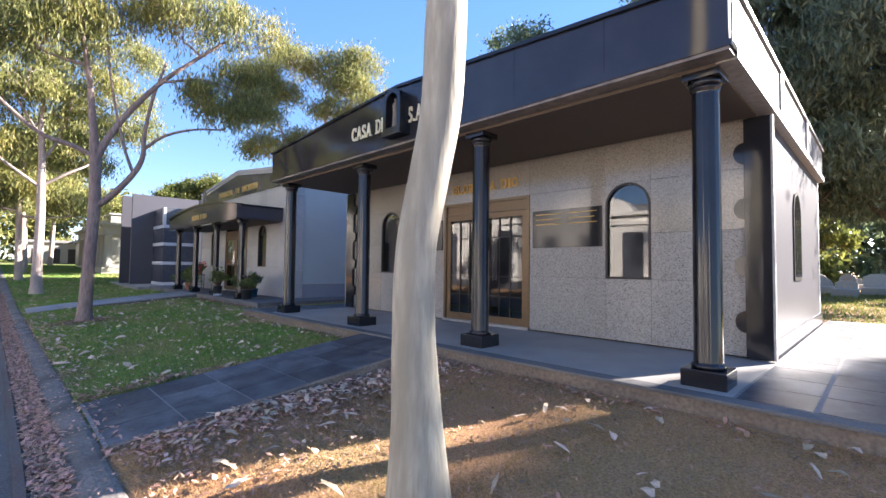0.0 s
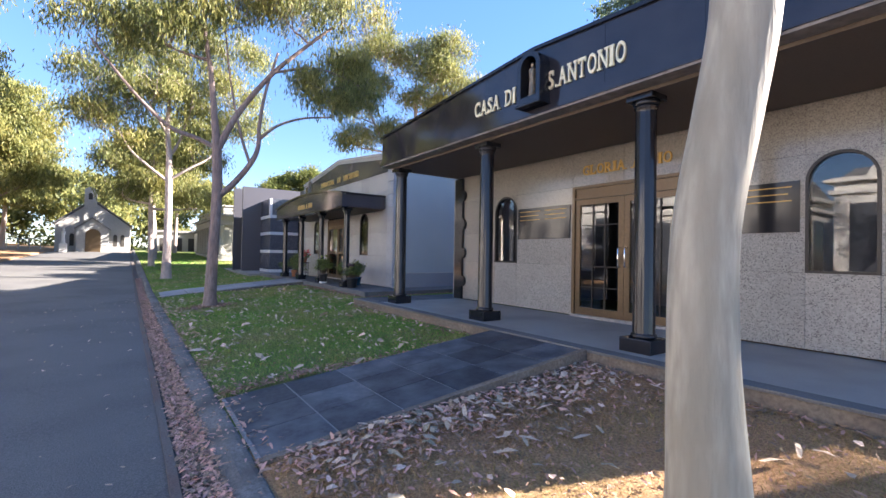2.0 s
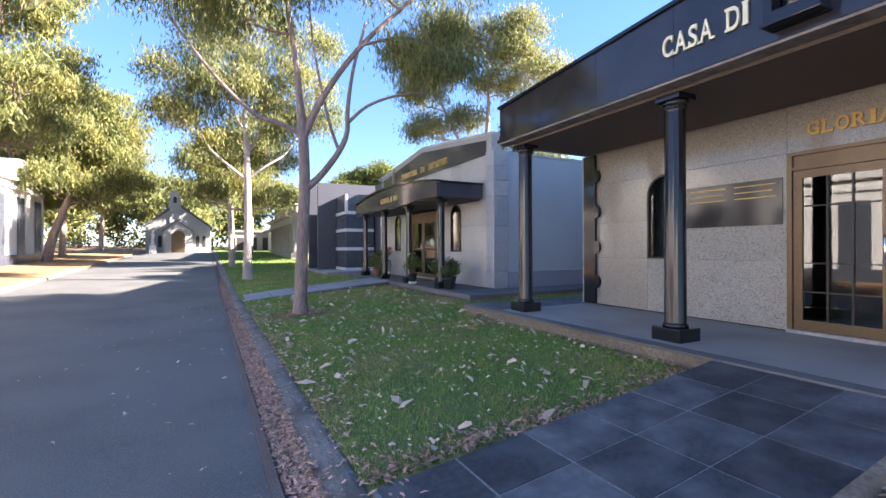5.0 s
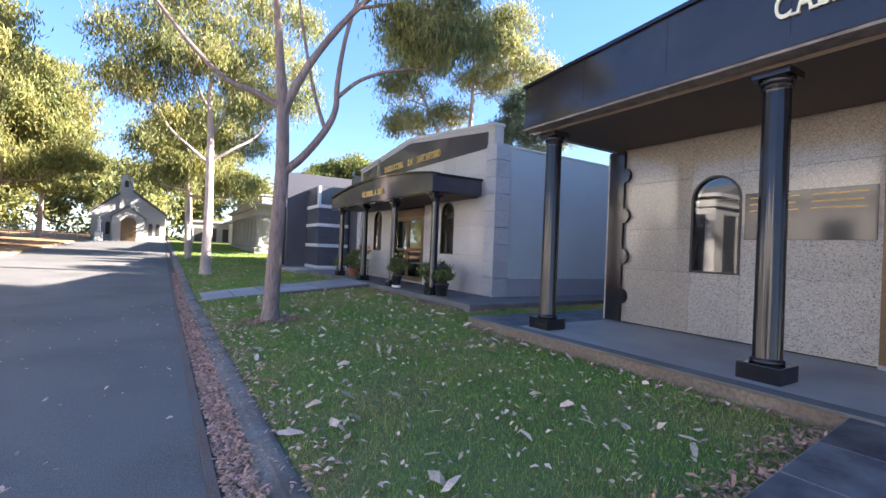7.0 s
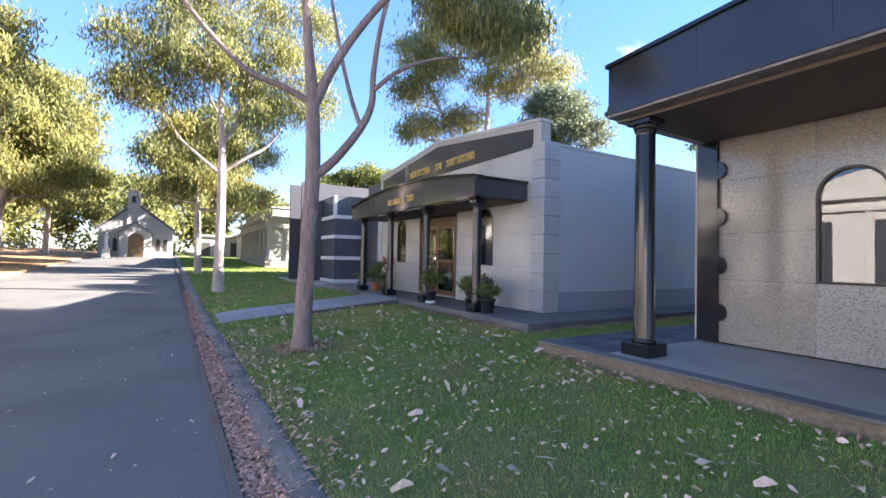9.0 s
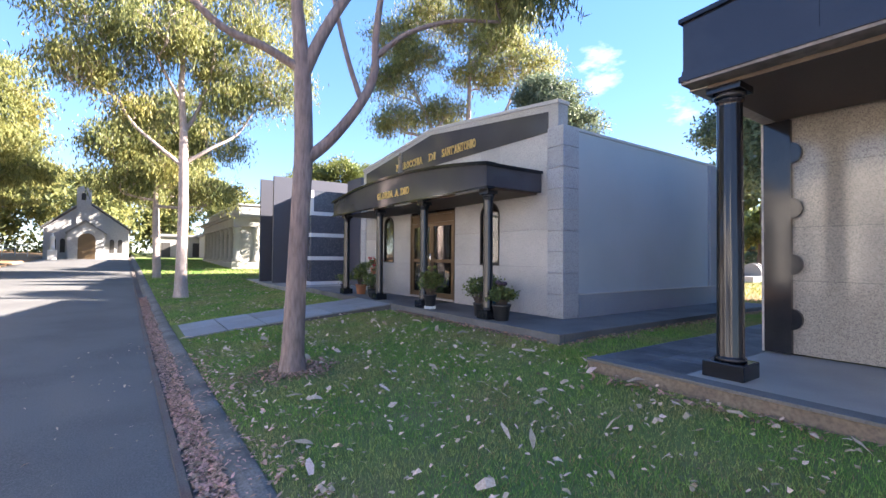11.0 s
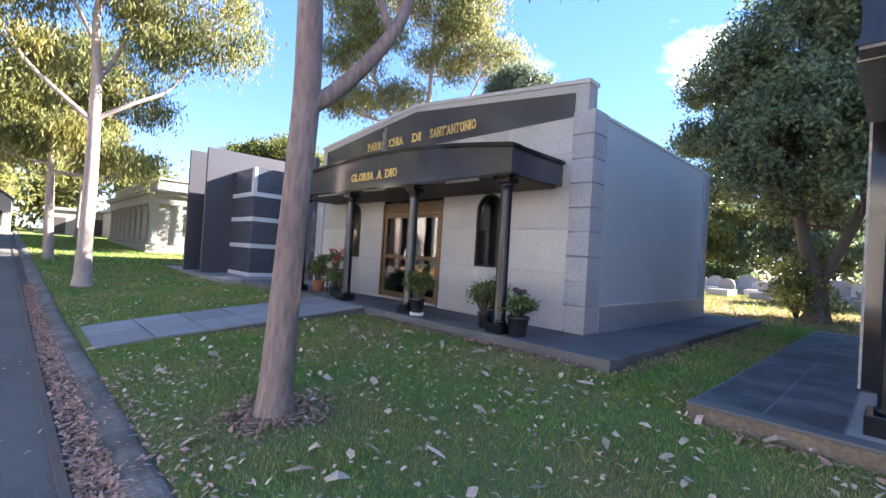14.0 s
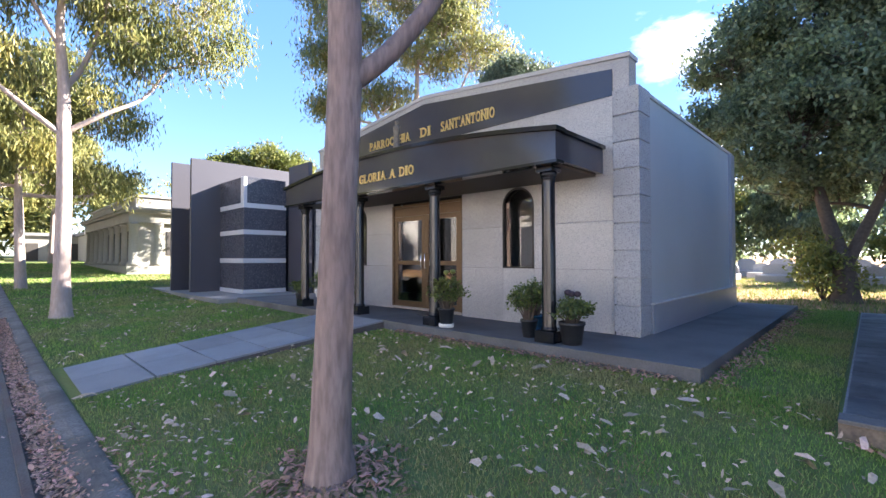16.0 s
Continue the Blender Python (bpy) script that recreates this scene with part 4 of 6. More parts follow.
part("front", prism_y([(CX1, 3.03), (CX0, 3.03)] + ARC, CY, CY + 0.14), M["canopy_sheen_granite"], can)
part("front_cap", prism_y([(x + (x - CM) * 0.013, z + 0.001) for x, z in ARC] + [(x + (x - CM) * 0.013, z + 0.06) for x, z in ARC[::-1]], CY - 0.06, CY + 0.18), M["black"], can)
for a, b in ((CX0, CX0 + 0.12), (CX1 - 0.12, CX1)):
    part("end", box_bm(a, b, CY + 0.141, BY - 0.035, 3.03, 3.4), M["canopy_sheen_granite"], can)
    part("end_cap", box_bm(a - 0.05, b + 0.05, CY + 0.181, BY - 0.035, 3.401, 3.46, 0.006), M["black"], can)
part("bottom_mould", boxes_bm([(CX0 - 0.03, CX1 + 0.03, CY - 0.03, CY + 0.17, 2.99, 3.029)]), M["black"], can)
part("soffit", box_bm(CX0 + 0.12, CX1 - 0.12, CY + 0.171, BY - 0.035, 3.0, 3.06), M["soffit"], can)
part("top", box_bm(CX0 + 0.12, CX1 - 0.12, CY + 0.19, BY - 0.035, 3.34, 3.39), M["black"], can)
lettering("letter", "GLORIA A DIO", -18.22, -16.62, CY - 0.002, 3.2, 0.17, M["gold"], can, 0.012)
for x in (-14.12, -16.38, -18.62, -20.88):
    column(x, 5.3, B_FLOOR - 0.04, 2.99, 0.1, 0.15, "slim black granite canopy column", "canopy columns of the grey mausoleum", 12)
double_door(-18.98, -16.8, B_FLOOR, 2.93, BY, 0.22, False, "closed bronze double door with dark glass", 1.62)
for a, b in ((-15.79, -15.12), (-20.67, -20.0)):
    arched_window(a, b, 1.54, 3.0, BY, "arched window with dark frame on grey granite")
slabb = thing("porch_slab", (-17.9, 6, 0.3), "dark concrete base slab round the grey mausoleum", "slab", "", "structure")
part("slab", box_bm(-24.4, -12.2, 5.08, 13.5, 0.3, B_FLOOR - 0.045, 0.012), M["dark_slab"], slabb)
part("slab_rim", box_bm(-24.42, -12.18, 5.05, 5.16, 0.3, B_FLOOR - 0.04, 0.01), M["dark_slab"], slabb)
part("slab_rim", box_bm(-12.27, -12.17, 5.161, 13.5, 0.3, B_FLOOR - 0.04, 0.01), M["dark_slab"], slabb)
solo("door_mat", box_bm(-17.6, -16.95, 6.0, 6.38, B_FLOOR - 0.044, B_FLOOR - 0.028, 0.004), M["pot_black"], "small black rubber mat at the door", "mat")
solo("statuette", figure_bm(-17.2, 5.12, 3.735, 0.55), M["bronze_statue"], "small dark robed figure standing on the canopy", "statue", smooth=True)


# ---- trees ----
def leaves_at(points, rng, per, spread, size, droop):
    """Long narrow leaves scattered round points: an array of quads."""
    pts = np.repeat(np.array(points), per, axis=0)
    n = len(pts)
    off = rng.normal(0, 1, (n, 3)) * np.array([spread, spread, spread * 0.7])
    off[:, 2] -= np.abs(rng.normal(0, spread * droop, n))
    c = pts + off
    d = rng.normal(0, 1, (n, 3))
    d[:, 2] -= 2.2 * droop
    d /= np.linalg.norm(d, axis=1)[:, None]
    s = np.cross(d, rng.normal(0, 1, (n, 3)))
    s /= np.linalg.norm(s, axis=1)[:, None]
    ln = size[0] * rng.uniform(0.7, 1.35, n)[:, None]
    wd = size[1] * rng.uniform(0.7, 1.3, n)[:, None]
    a, b = c - d * ln * 0.5, c + d * ln * 0.5
    m = c + np.cross(d, s) * wd * 0.35
    return np.stack([a, m + s * wd * 0.5, b, m - s * wd * 0.5], axis=1)


def bend(points, steps=4):
    """A smooth curve through points."""
    p = [Vector(q) for q in points]
    p = [p[0] * 2 - p[1]] + p + [p[-1] * 2 - p[-2]]
    out = []
    for i in range(1, len(p) - 2):
        for k in range(steps):
            t = k / steps
            out.append(0.5 * (2 * p[i] + (p[i + 1] - p[i - 1]) * t + (2 * p[i - 1] - 5 * p[i] + 4 * p[i + 1] - p[i + 2]) * t * t
                              + (3 * p[i] - p[i - 1] - 3 * p[i + 1] + p[i + 2]) * t * t * t))
    return out + [p[-2]]


def lobe_tree(name, label, seed, base, trunk, limbs, lobes, bark, leaf, tips=26, per=34, size=(0.2, 0.045), droop=0.9, flat=0.62, tuft=0.2, category="tree", n=14, twig=0.012, low=0.45):
    """trunk: (offset, radius) nodes; limbs: (offsets, start radius, end radius); lobes: (x, y, z, radius) leafy masses, each fed by a
    branch from the nearest wood below it, with twigs to tufts of leaves near its rim."""
    rnd = random.Random(seed)
    rng = np.random.default_rng(seed)
    b = Vector(base)
    ob = thing(name, base, label, category)
    V, F = [], []
    curve = bend([p for p, r in trunk], 5)
    radii = np.interp(np.linspace(0, len(trunk) - 1, len(curve)), range(len(trunk)), [r for p, r in trunk])
    tube(V, F, [(b + p, float(r)) for p, r in zip(curve, radii)], n + 4)
    arrays("trunk", V, F, bark, ob, True)
    top = max(p[2] for p, r in trunk)
    wood = [(p, float(r)) for p, r in zip(curve, radii) if p.z > top * low]
    for pts, r0, r1 in limbs:
        V, F = [], []
        c = bend(pts, 5)
        nodes = [(p, r0 + (r1 - r0) * i / (len(c) - 1)) for i, p in enumerate(c)]
        wood += nodes[3:]
        tube(V, F, [(b + p, r) for p, r in nodes], n)
        arrays("limb", V, F, bark, ob, True)
    tufts = []
    for cx, cy, cz, r in sorted(lobes, key=lambda q: q[2]):
        r *= 1.15
        c = Vector((cx, cy, cz))
        foot = c - Vector((0, 0, r * 0.5))
        s, sr = min(wood, key=lambda w: (w[0] - foot).length + 3.0 * max(0.0, w[0].z - foot.z + 0.2))
        V, F = [], []
        span = (foot - s).length
        mid = s.lerp(foot, 0.5) + Vector((rnd.gauss(0, 0.07), rnd.gauss(0, 0.07), rnd.uniform(-0.06, 0.12))) * span
        r0 = min(sr * 0.75, 0.02 + 0.022 * span + 0.012 * r)
        c2 = bend([s, mid, foot, c], 4)
        nodes = [(p, r0 * (1 - 0.72 * i / (len(c2) - 1))) for i, p in enumerate(c2)]
        wood += nodes[2:9]
        tube(V, F, [(b + p, q) for p, q in nodes], 8)
        forks = []
        for k in range(5):
            a = k * 2.4 + rnd.uniform(-0.5, 0.5)
            q, qr = nodes[rnd.randint(5, len(nodes) - 2)]
            e = c + Vector((math.cos(a) * 0.55 * r, math.sin(a) * 0.55 * r, rnd.uniform(-0.15, 0.5) * r * flat))
            f = bend([q, q.lerp(e, 0.5) + Vector((0, 0, -0.08 * r)), e], 3)
            forks.append(f)
            tube(V, F, [(b + p, qr * 0.6 * (1 - 0.6 * i / (len(f) - 1))) for i, p in enumerate(f)], 6)
        for k in range(int(tips * (0.5 + 0.5 * min(r, 3.0) ** 1.4))):
            a, u = rnd.uniform(0, 2 * math.pi), rnd.uniform(-0.55, 1.0)
            h = math.sqrt(max(0.0, 1 - u * u)) * rnd.uniform(0.55, 1.12)
            e = c + Vector((math.cos(a) * h * r, math.sin(a) * h * r, u * r * flat * rnd.uniform(0.6, 1.1)))
            f = min(forks, key=lambda g: (g[-1] - e).length)
            q = f[rnd.randint(len(f) // 2, len(f) - 1)]
            m = q.lerp(e, 0.55) + Vector((rnd.gauss(0, 0.1), rnd.gauss(0, 0.1), rnd.uniform(0, 0.16))) * r * 0.6
            tube(V, F, [(b + q, twig), (b + m, twig * 0.75), (b + e, twig * 0.4)], 4)
            tufts.append(tuple(b + e))
            tufts.append(tuple(b + m.lerp(e, 0.6)))
        arrays("limb", V, F, bark, ob, True)
    quads("crown", leaves_at(tufts, rng, per, tuft, size, droop), leaf, ob)
    return ob


def generic_gum(seed, base, h, r, lean, spread, per, bark="gum_bark", fork=0.42, leaf="gum_leaf", lsize=(0.24, 0.05), label="tall smooth-barked gum tree with olive leaves", name="gum_tree", count=13, tips=22):
    rnd = random.Random(seed * 7 + 1)
    lx, ly = lean
    f = h * fork
    trunk = [((0, 0, -0.1), r * 1.5), ((0, 0, 0.12), r * 1.2), ((lx * 0.1, ly * 0.1, f * 0.25), r), ((lx * 0.35, ly * 0.35, f * 0.6), r * 0.9), ((lx * 0.6, ly * 0.6, f), r * 0.75), ((lx, ly, h * 0.66), r * 0.45), ((lx * 1.2, ly, h * 0.85), r * 0.2)]
    lobes = []
    for i in range(count):
        a, t = i * 2.4 + rnd.uniform(-0.4, 0.4), (i + 0.5) / count
        s = spread * (0.35 + 0.6 * math.sin(math.pi * (0.15 + 0.75 * t))) * rnd.uniform(0.55, 1.0)
        lobes.append((lx + math.cos(a) * s, ly + math.sin(a) * s, h * (fork + 0.06 + (0.9 - fork) * t) + rnd.uniform(-0.3, 0.3), spread * rnd.uniform(0.3, 0.46)))
    return lobe_tree(name, label, seed, base, trunk, [], lobes, M[bark], M[leaf], tips, per, lsize, tuft=0.1 + 0.012 * h, low=0.5)


def gz(x, y):
    return ground_z(x, y)


# cream trunk that stands before the portico; its crown is above the view
lobe_tree("gum_tree", "pale cream gum trunk with smooth mottled bark", 3, (-1.95, 1.77, gz(-1.95, 1.77)),
          [((0, 0, -0.2), 0.22), ((0, 0, 0.1), 0.188), ((-0.01, -0.01, 0.5), 0.15), ((-0.025, -0.03, 1.0), 0.128), ((-0.02, -0.025, 1.5), 0.12), ((0.03, 0.03, 1.95), 0.122), ((0.07, 0.08, 2.35), 0.124), ((0.085, 0.095, 2.85), 0.128), ((0.12, 0.1, 4.0), 0.11), ((0.1, 0.0, 6.0), 0.09)],
          [], [(-1.0, -1.0, 9.0, 1.3), (1.4, -0.9, 8.4, 1.2), (0.2, 0.4, 10.0, 1.4)], M["cream_bark"], M["gum_leaf"], 20, 24, (0.16, 0.035))

# gum on the lawn between the two mausoleums, forking at head height and above
lobe_tree("gum_tree", "gum tree with pinkish brown trunk forking above head height", 11, (-13.6, 1.5, 0.24),
          [((0, 0, -0.15), 0.21), ((0, 0, 0.05), 0.172), ((0, 0, 0.3), 0.144), ((0.01, 0.03, 1.2), 0.128), ((0.02, 0.06, 2.0), 0.122), ((0.03, 0.09, 2.8), 0.122), ((0.03, 0.08, 3.4), 0.118), ((0.01, 0.06, 4.0), 0.108), ((-0.01, -0.02, 4.9), 0.075), ((0, -0.12, 5.9), 0.06), ((0, -0.3, 7.2), 0.045), ((0, -0.2, 8.6), 0.03)],
          [([(0.03, 0.08, 2.72), (0.14, 0.42, 3.05), (0.27, 0.8, 3.6), (0.3, 0.98, 4.05), (0.3, 1.0, 4.6), (0.34, 1.12, 5.5), (0.4, 1.4, 6.6)], 0.085, 0.03),
           ([(0.3, 0.98, 4.25), (0.48, 1.4, 4.65), (0.75, 2.0, 4.9), (1.0, 2.7, 5.0)], 0.042, 0.022),
           ([(0.27, 0.8, 3.62), (0.2, 0.62, 4.2), (0.12, 0.45, 5.0), (0.02, 0.3, 6.0), (0, 0.2, 7.0)], 0.04, 0.018),
           ([(0.01, 0.06, 3.85), (0.1, 0.32, 4.5), (0.22, 0.7, 5.2), (0.42, 1.3, 6.05), (0.62, 2.0, 6.8), (0.8, 2.7, 7.5)], 0.088, 0.035),
           ([(0.42, 1.3, 6.05), (0.7, 2.2, 6.3), (0.9, 3.0, 6.2), (1.0, 3.5, 6.0)], 0.035, 0.018),
           ([(0.01, 0.06, 3.95), (-0.06, -0.4, 4.16), (-0.15, -0.9, 4.32), (-0.2, -1.4, 4.75), (-0.2, -1.9, 5.3), (-0.25, -2.5, 6.1)], 0.062, 0.025)],
          [(-0.1, -1.1, 6.8, 0.8), (0, -0.4, 7.5, 0.9), (0.1, 0.9, 8.1, 1.05), (0.3, 1.8, 8.0, 1.05), (0.8, 3.3, 8.0, 1.05), (0.9, 3.4, 5.9, 0.6), (0.7, 3.1, 6.8, 0.6), (1.0, 2.6, 5.6, 0.5), (0.6, 2.1, 6.1, 0.4), (-0.25, -2.4, 6.6, 0.75), (0.5, -1.8, 8.4, 1.2), (-0.4, 0.3, 9.2, 1.3), (-0.6, 2.2, 9.2, 1.2)],
          M["gum_dark"], M["gum_leaf"], 36, 36, (0.16, 0.028), droop=1.3, tuft=0.17, twig=0.009)
# the row of gums along the kerb
lobe_tree("gum_tree", "tall smooth-barked gum tree with pale trunk and olive leaves", 21, (-25.2, 1.15, 0.34),
          [((0, 0, -0.1), 0.28), ((0, 0, 0.12), 0.22), ((0, 0, 1.2), 0.17), ((0.02, 0.02, 3.0), 0.155), ((0.03, 0, 4.6), 0.145), ((0.02, -0.02, 5.7), 0.12), ((0, -0.1, 7.2), 0.09), ((0, 0, 9.0), 0.06), ((0, 0.1, 10.6), 0.04)],
          [([(0.03, 0, 4.4), (0.1, -0.7, 4.95), (0.1, -1.5, 5.7), (0, -2.1, 6.9)], 0.07, 0.03), ([(0.03, 0, 4.5), (0.3, 0.8, 5.1), (0.3, 1.6, 5.7), (0.3, 2.2, 6.7)], 0.065, 0.03),
           ([(0.02, 0, 5.6), (-0.2, 0.4, 6.4), (-0.1, 0.8, 7.8), (0.1, 0.9, 9.0)], 0.075, 0.035), ([(0, -0.1, 6.6), (0.3, -0.8, 7.8), (0.2, -1.2, 9.0)], 0.055, 0.03)],
          [(0, -2.8, 8.9, 1.1), (0.3, -3.0, 7.1, 0.95), (-0.3, -1.9, 7.9, 1.3), (0, -1.0, 9.9, 1.45), (0.4, 0.8, 9.6, 1.4), (-0.6, 1.3, 8.0, 0.9), (0.4, 2.4, 9.0, 1.35), (0.6, 3.1, 7.6, 0.95), (0.2, 1.4, 6.9, 0.75), (-0.5, -1.4, 6.4, 0.7), (0, 0, 11.6, 1.7), (0.3, -1.6, 11.4, 1.4), (0.2, 2.6, 11.0, 1.4), (1.4, -0.6, 8.6, 1.0), (-1.4, 0.4, 9.0, 1.1)],
          M["gum_bark"], M["gum_leaf"], 34, 34, (0.19, 0.042), droop=1.2, tuft=0.25)
lobe_tree("gum_tree", "slim gum tree with a low spreading olive crown", 22, (-34.0, 0.8, gz(-34, 0.8)),
          [((0, 0, -0.1), 0.24), ((0, 0, 0.12), 0.19), ((0, -0.05, 1.5), 0.15), ((0, -0.1, 3.0), 0.13), ((0, -0.1, 4.5), 0.1), ((0, 0, 6.5), 0.05)], [],
          [(0, -1.8, 6.5, 1.4), (0.2, 2.2, 7.2, 1.6), (0.6, 0.4, 5.3, 1.1), (0.2, 2.2, 4.5, 1.2), (-0.4, -1.5, 4.9, 1.2), (0, 0, 7.4, 1.5), (0, 1.0, 8.6, 1.4)],
          M["gum_bark"], M["gum_leaf"], 32, 34, (0.24, 0.055), droop=1.2, tuft=0.28)
generic_gum(23, (-43.0, 1.2, gz(-43, 1.2)), 10, 0.17, (0.2, -0.2), 3.0, 26, lsize=(0.3, 0.07))
generic_gum(24, (-53.0, 1.6, gz(-53, 1.6)), 10, 0.17, (0.2, -0.2), 3.2, 26, lsize=(0.34, 0.09))
generic_gum(26, (-58.5, 3.6, 1.2), 11, 0.2, (0.2, 0.2), 3.4, 24, lsize=(0.34, 0.09))
# dense gums across the road
lobe_tree("gum_tree", "gum tree with dense drooping olive crown beside the road", 40, (-40.0, -9.6, gz(-40, -9.6)),
          [((0, 0, -0.1), 0.36), ((0, 0, 0.2), 0.28), ((0.1, 0.3, 1.6), 0.24), ((0.1, 0.8, 3.2), 0.2), ((0, 1.2, 5.0), 0.15), ((0, 1.2, 8.0), 0.08)], [],
          [(-0.7, 0.6, 10.6, 2.3), (-1.0, 2.4, 10.2, 2.4), (-0.8, 1.4, 7.6, 2.4), (-1.1, 3.2, 7.0, 2.0), (-1.1, 3.4, 9.0, 1.9), (0.4, 0.6, 5.4, 2.0), (-1.0, 2.6, 5.2, 1.6), (-1.2, 4.0, 5.8, 1.3), (-0.6, -0.6, 12.0, 1.9), (0.4, -1.6, 8.0, 2.6), (0.3, -2.2, 10.6, 2.6), (1.8, 0.8, 8.6, 1.9)],
          M["gum_dark"], M["gum_leaf"], 26, 34, (0.3, 0.075), droop=1.0, tuft=0.3)
for i, (x, y, h, s) in enumerate(((-46.5, -10.4, 11.0, 3.8), (-53.0, -14.0, 12, 4.2), (-59.0, -10.3, 11.5, 3.8), (-50.0, -19.0, 13, 4.4))):
    generic_gum(41 + i, (x, y, gz(x, y)), h, 0.22, (0.3 * (-1) ** i, 0.3), s, 34, bark="gum_dark" if i % 2 else "gum_bark", fork=0.33, lsize=(0.34, 0.085), label="gum tree with dense drooping olive crown beside the road", tips=26)
generic_gum(49, (-27.0, -9.2, gz(-27, -9.2)), 13, 0.22, (0.3, 0.6), 4.2, 34, bark="gum_dark", fork=0.38, lsize=(0.28, 0.06), label="gum tree with dense drooping olive crown beside the road", tips=26)
# tall gum behind the grey mausoleum
lobe_tree("gum_tree", "tall spreading gum tree behind the mausoleum", 60, (-29.5, 16.5, 0.5),
          [((0, 0, -0.2), 0.48), ((0, 0, 0.3), 0.38), ((0, 0, 2.5), 0.32), ((0.1, 0.1, 5.0), 0.27), ((0.1, 0.2, 8.0), 0.2), ((0.2, 0.3, 11.0), 0.13), ((0.2, 0.3, 14.0), 0.07)],
          [([(0.1, 0.1, 5.2), (-0.7, -0.9, 7.6), (-1.3, -2.0, 10.2), (-1.9, -3.0, 12.6)], 0.16, 0.06), ([(0.1, 0.1, 5.8), (0.8, 1.0, 7.8), (1.6, 2.0, 10.2), (2.2, 2.6, 12.2)], 0.15, 0.05)],
          [(-2.2, -3.6, 12.1, 1.5), (-1.1, -1.7, 15.9, 1.9), (0.5, 0.7, 15.6, 2.0), (2.4, 2.9, 13.1, 1.8), (0.6, 0.8, 12.6, 1.5), (-2.0, -3.2, 9.8, 1.4), (3.6, 4.0, 10.8, 0.9), (-2.4, -3.9, 14.6, 1.5), (-0.7, -1.0, 10.4, 1.1), (1.7, 2.1, 16.4, 1.5), (1.6, 1.2, 14.6, 1.4), (-1.2, -2.4, 13.6, 1.3)],
          M["gum_bark"], M["gum_leaf"], 34, 34, (0.26, 0.06), droop=0.9, tuft=0.36, twig=0.018)
# dark broadleaf trees behind
lobe_tree("broadleaf_tree", "large dark evergreen tree with a forked trunk", 70, (-11.4, 16.6, 0.45),
          [((0, 0, -0.2), 0.42), ((0, 0, 0.3), 0.3), ((-0.05, 0, 1.0), 0.25), ((-0.25, 0, 1.9), 0.19), ((-0.5, 0, 3.0), 0.15), ((-0.8, 0, 5.0), 0.11), ((-0.7, 0, 7.5), 0.08)],
          [([(0, 0, 1.0), (0.35, 0.05, 1.9), (0.8, 0.1, 3.1), (1.2, 0, 4.6), (1.4, 0, 6.2)], 0.16, 0.07)],
          [(-2.5, -0.3, 7.6, 1.3), (-3.0, -0.4, 5.5, 0.9), (-2.0, -0.2, 4.1, 1.3), (-0.8, -0.4, 8.1, 1.7), (0.2, -0.9, 6.0, 1.8), (-0.8, -0.9, 5.2, 1.5), (0.5, 0.2, 8.5, 1.9), (0.9, -0.7, 4.1, 1.3), (-0.6, 0.6, 3.4, 0.8), (-1.7, 0.5, 6.2, 1.5), (1.7, 0.4, 6.3, 2.0), (1.9, 0, 4.3, 1.4), (0.1, 0, 10.2, 1.9), (2.4, -0.4, 8.4, 1.8), (0.2, 1.6, 5.4, 1.8), (-1.8, 1.5, 7.4, 1.5)],
          M["dark_bark"], M["dark_leaf"], 46, 44, (0.15, 0.075), droop=0.2, flat=0.85, tuft=0.2, n=16)
# added out of view; its crown edge trims the sun on porch and bed
lobe_tree("broadleaf_tree", "unseen dark evergreen added to shade the porch and side walk", 75, (11.35, 24.0, 0.45),
          [((0, 0, -0.2), 0.5), ((0, 0, 0.3), 0.36), ((0, 0, 3.0), 0.3), ((0, 0, 8.0), 0.2), ((0, 0, 13.0), 0.06)], [],
          [(-1.4, 0, 5.6, 1.5), (-1.5, 0.3, 7.6, 1.5), (-1.5, -0.2, 9.4, 1.75), (-1.6, 0.5, 10.3, 1.6), (-1.5, 0.2, 11.2, 1.7), (-1.4, 0, 12.9, 1.5), (0.6, 0, 6.6, 1.8), (0.8, 0, 9.0, 1.9), (0.8, 0, 11.4, 1.9), (0.2, 0, 14.0, 1.5), (2.6, 0, 8.0, 1.7), (2.6, 0, 10.6, 1.7)],
          M["dark_bark"], M["dark_leaf"], 44, 56, (0.2, 0.09), droop=0.2, flat=0.9, tuft=0.24)
generic_gum(71, (-2.6, 22.5, 0.45), 16, 0.45, (-0.3, 0.2), 6.2, 44, bark="dark_bark", fork=0.2, leaf="pine_leaf", lsize=(0.3, 0.06), label="tall dark pine with feathery needles", name="pine_tree", count=28, tips=36)
lobe_tree("pine_tree", "dark green conifer behind the mausoleum", 73, (-20.8, 14.2, 0.5),
          [((0, 0, -0.2), 0.26), ((0, 0, 0.3), 0.2), ((0, 0, 3.0), 0.17), ((0, 0, 6.0), 0.11), ((0, 0, 8.4), 0.04)], [],
          [(0.2, 0.2, 7.7, 1.3), (-0.7, -0.7, 6.8, 0.9), (0.9, 0.8, 6.8, 1.0), (-0.3, -0.3, 8.3, 0.8), (0, 0, 5.4, 1.4)],
          M["dark_bark"], M["pine_leaf"], 50, 44, (0.16, 0.05), droop=0.3, flat=0.9, tuft=0.18)
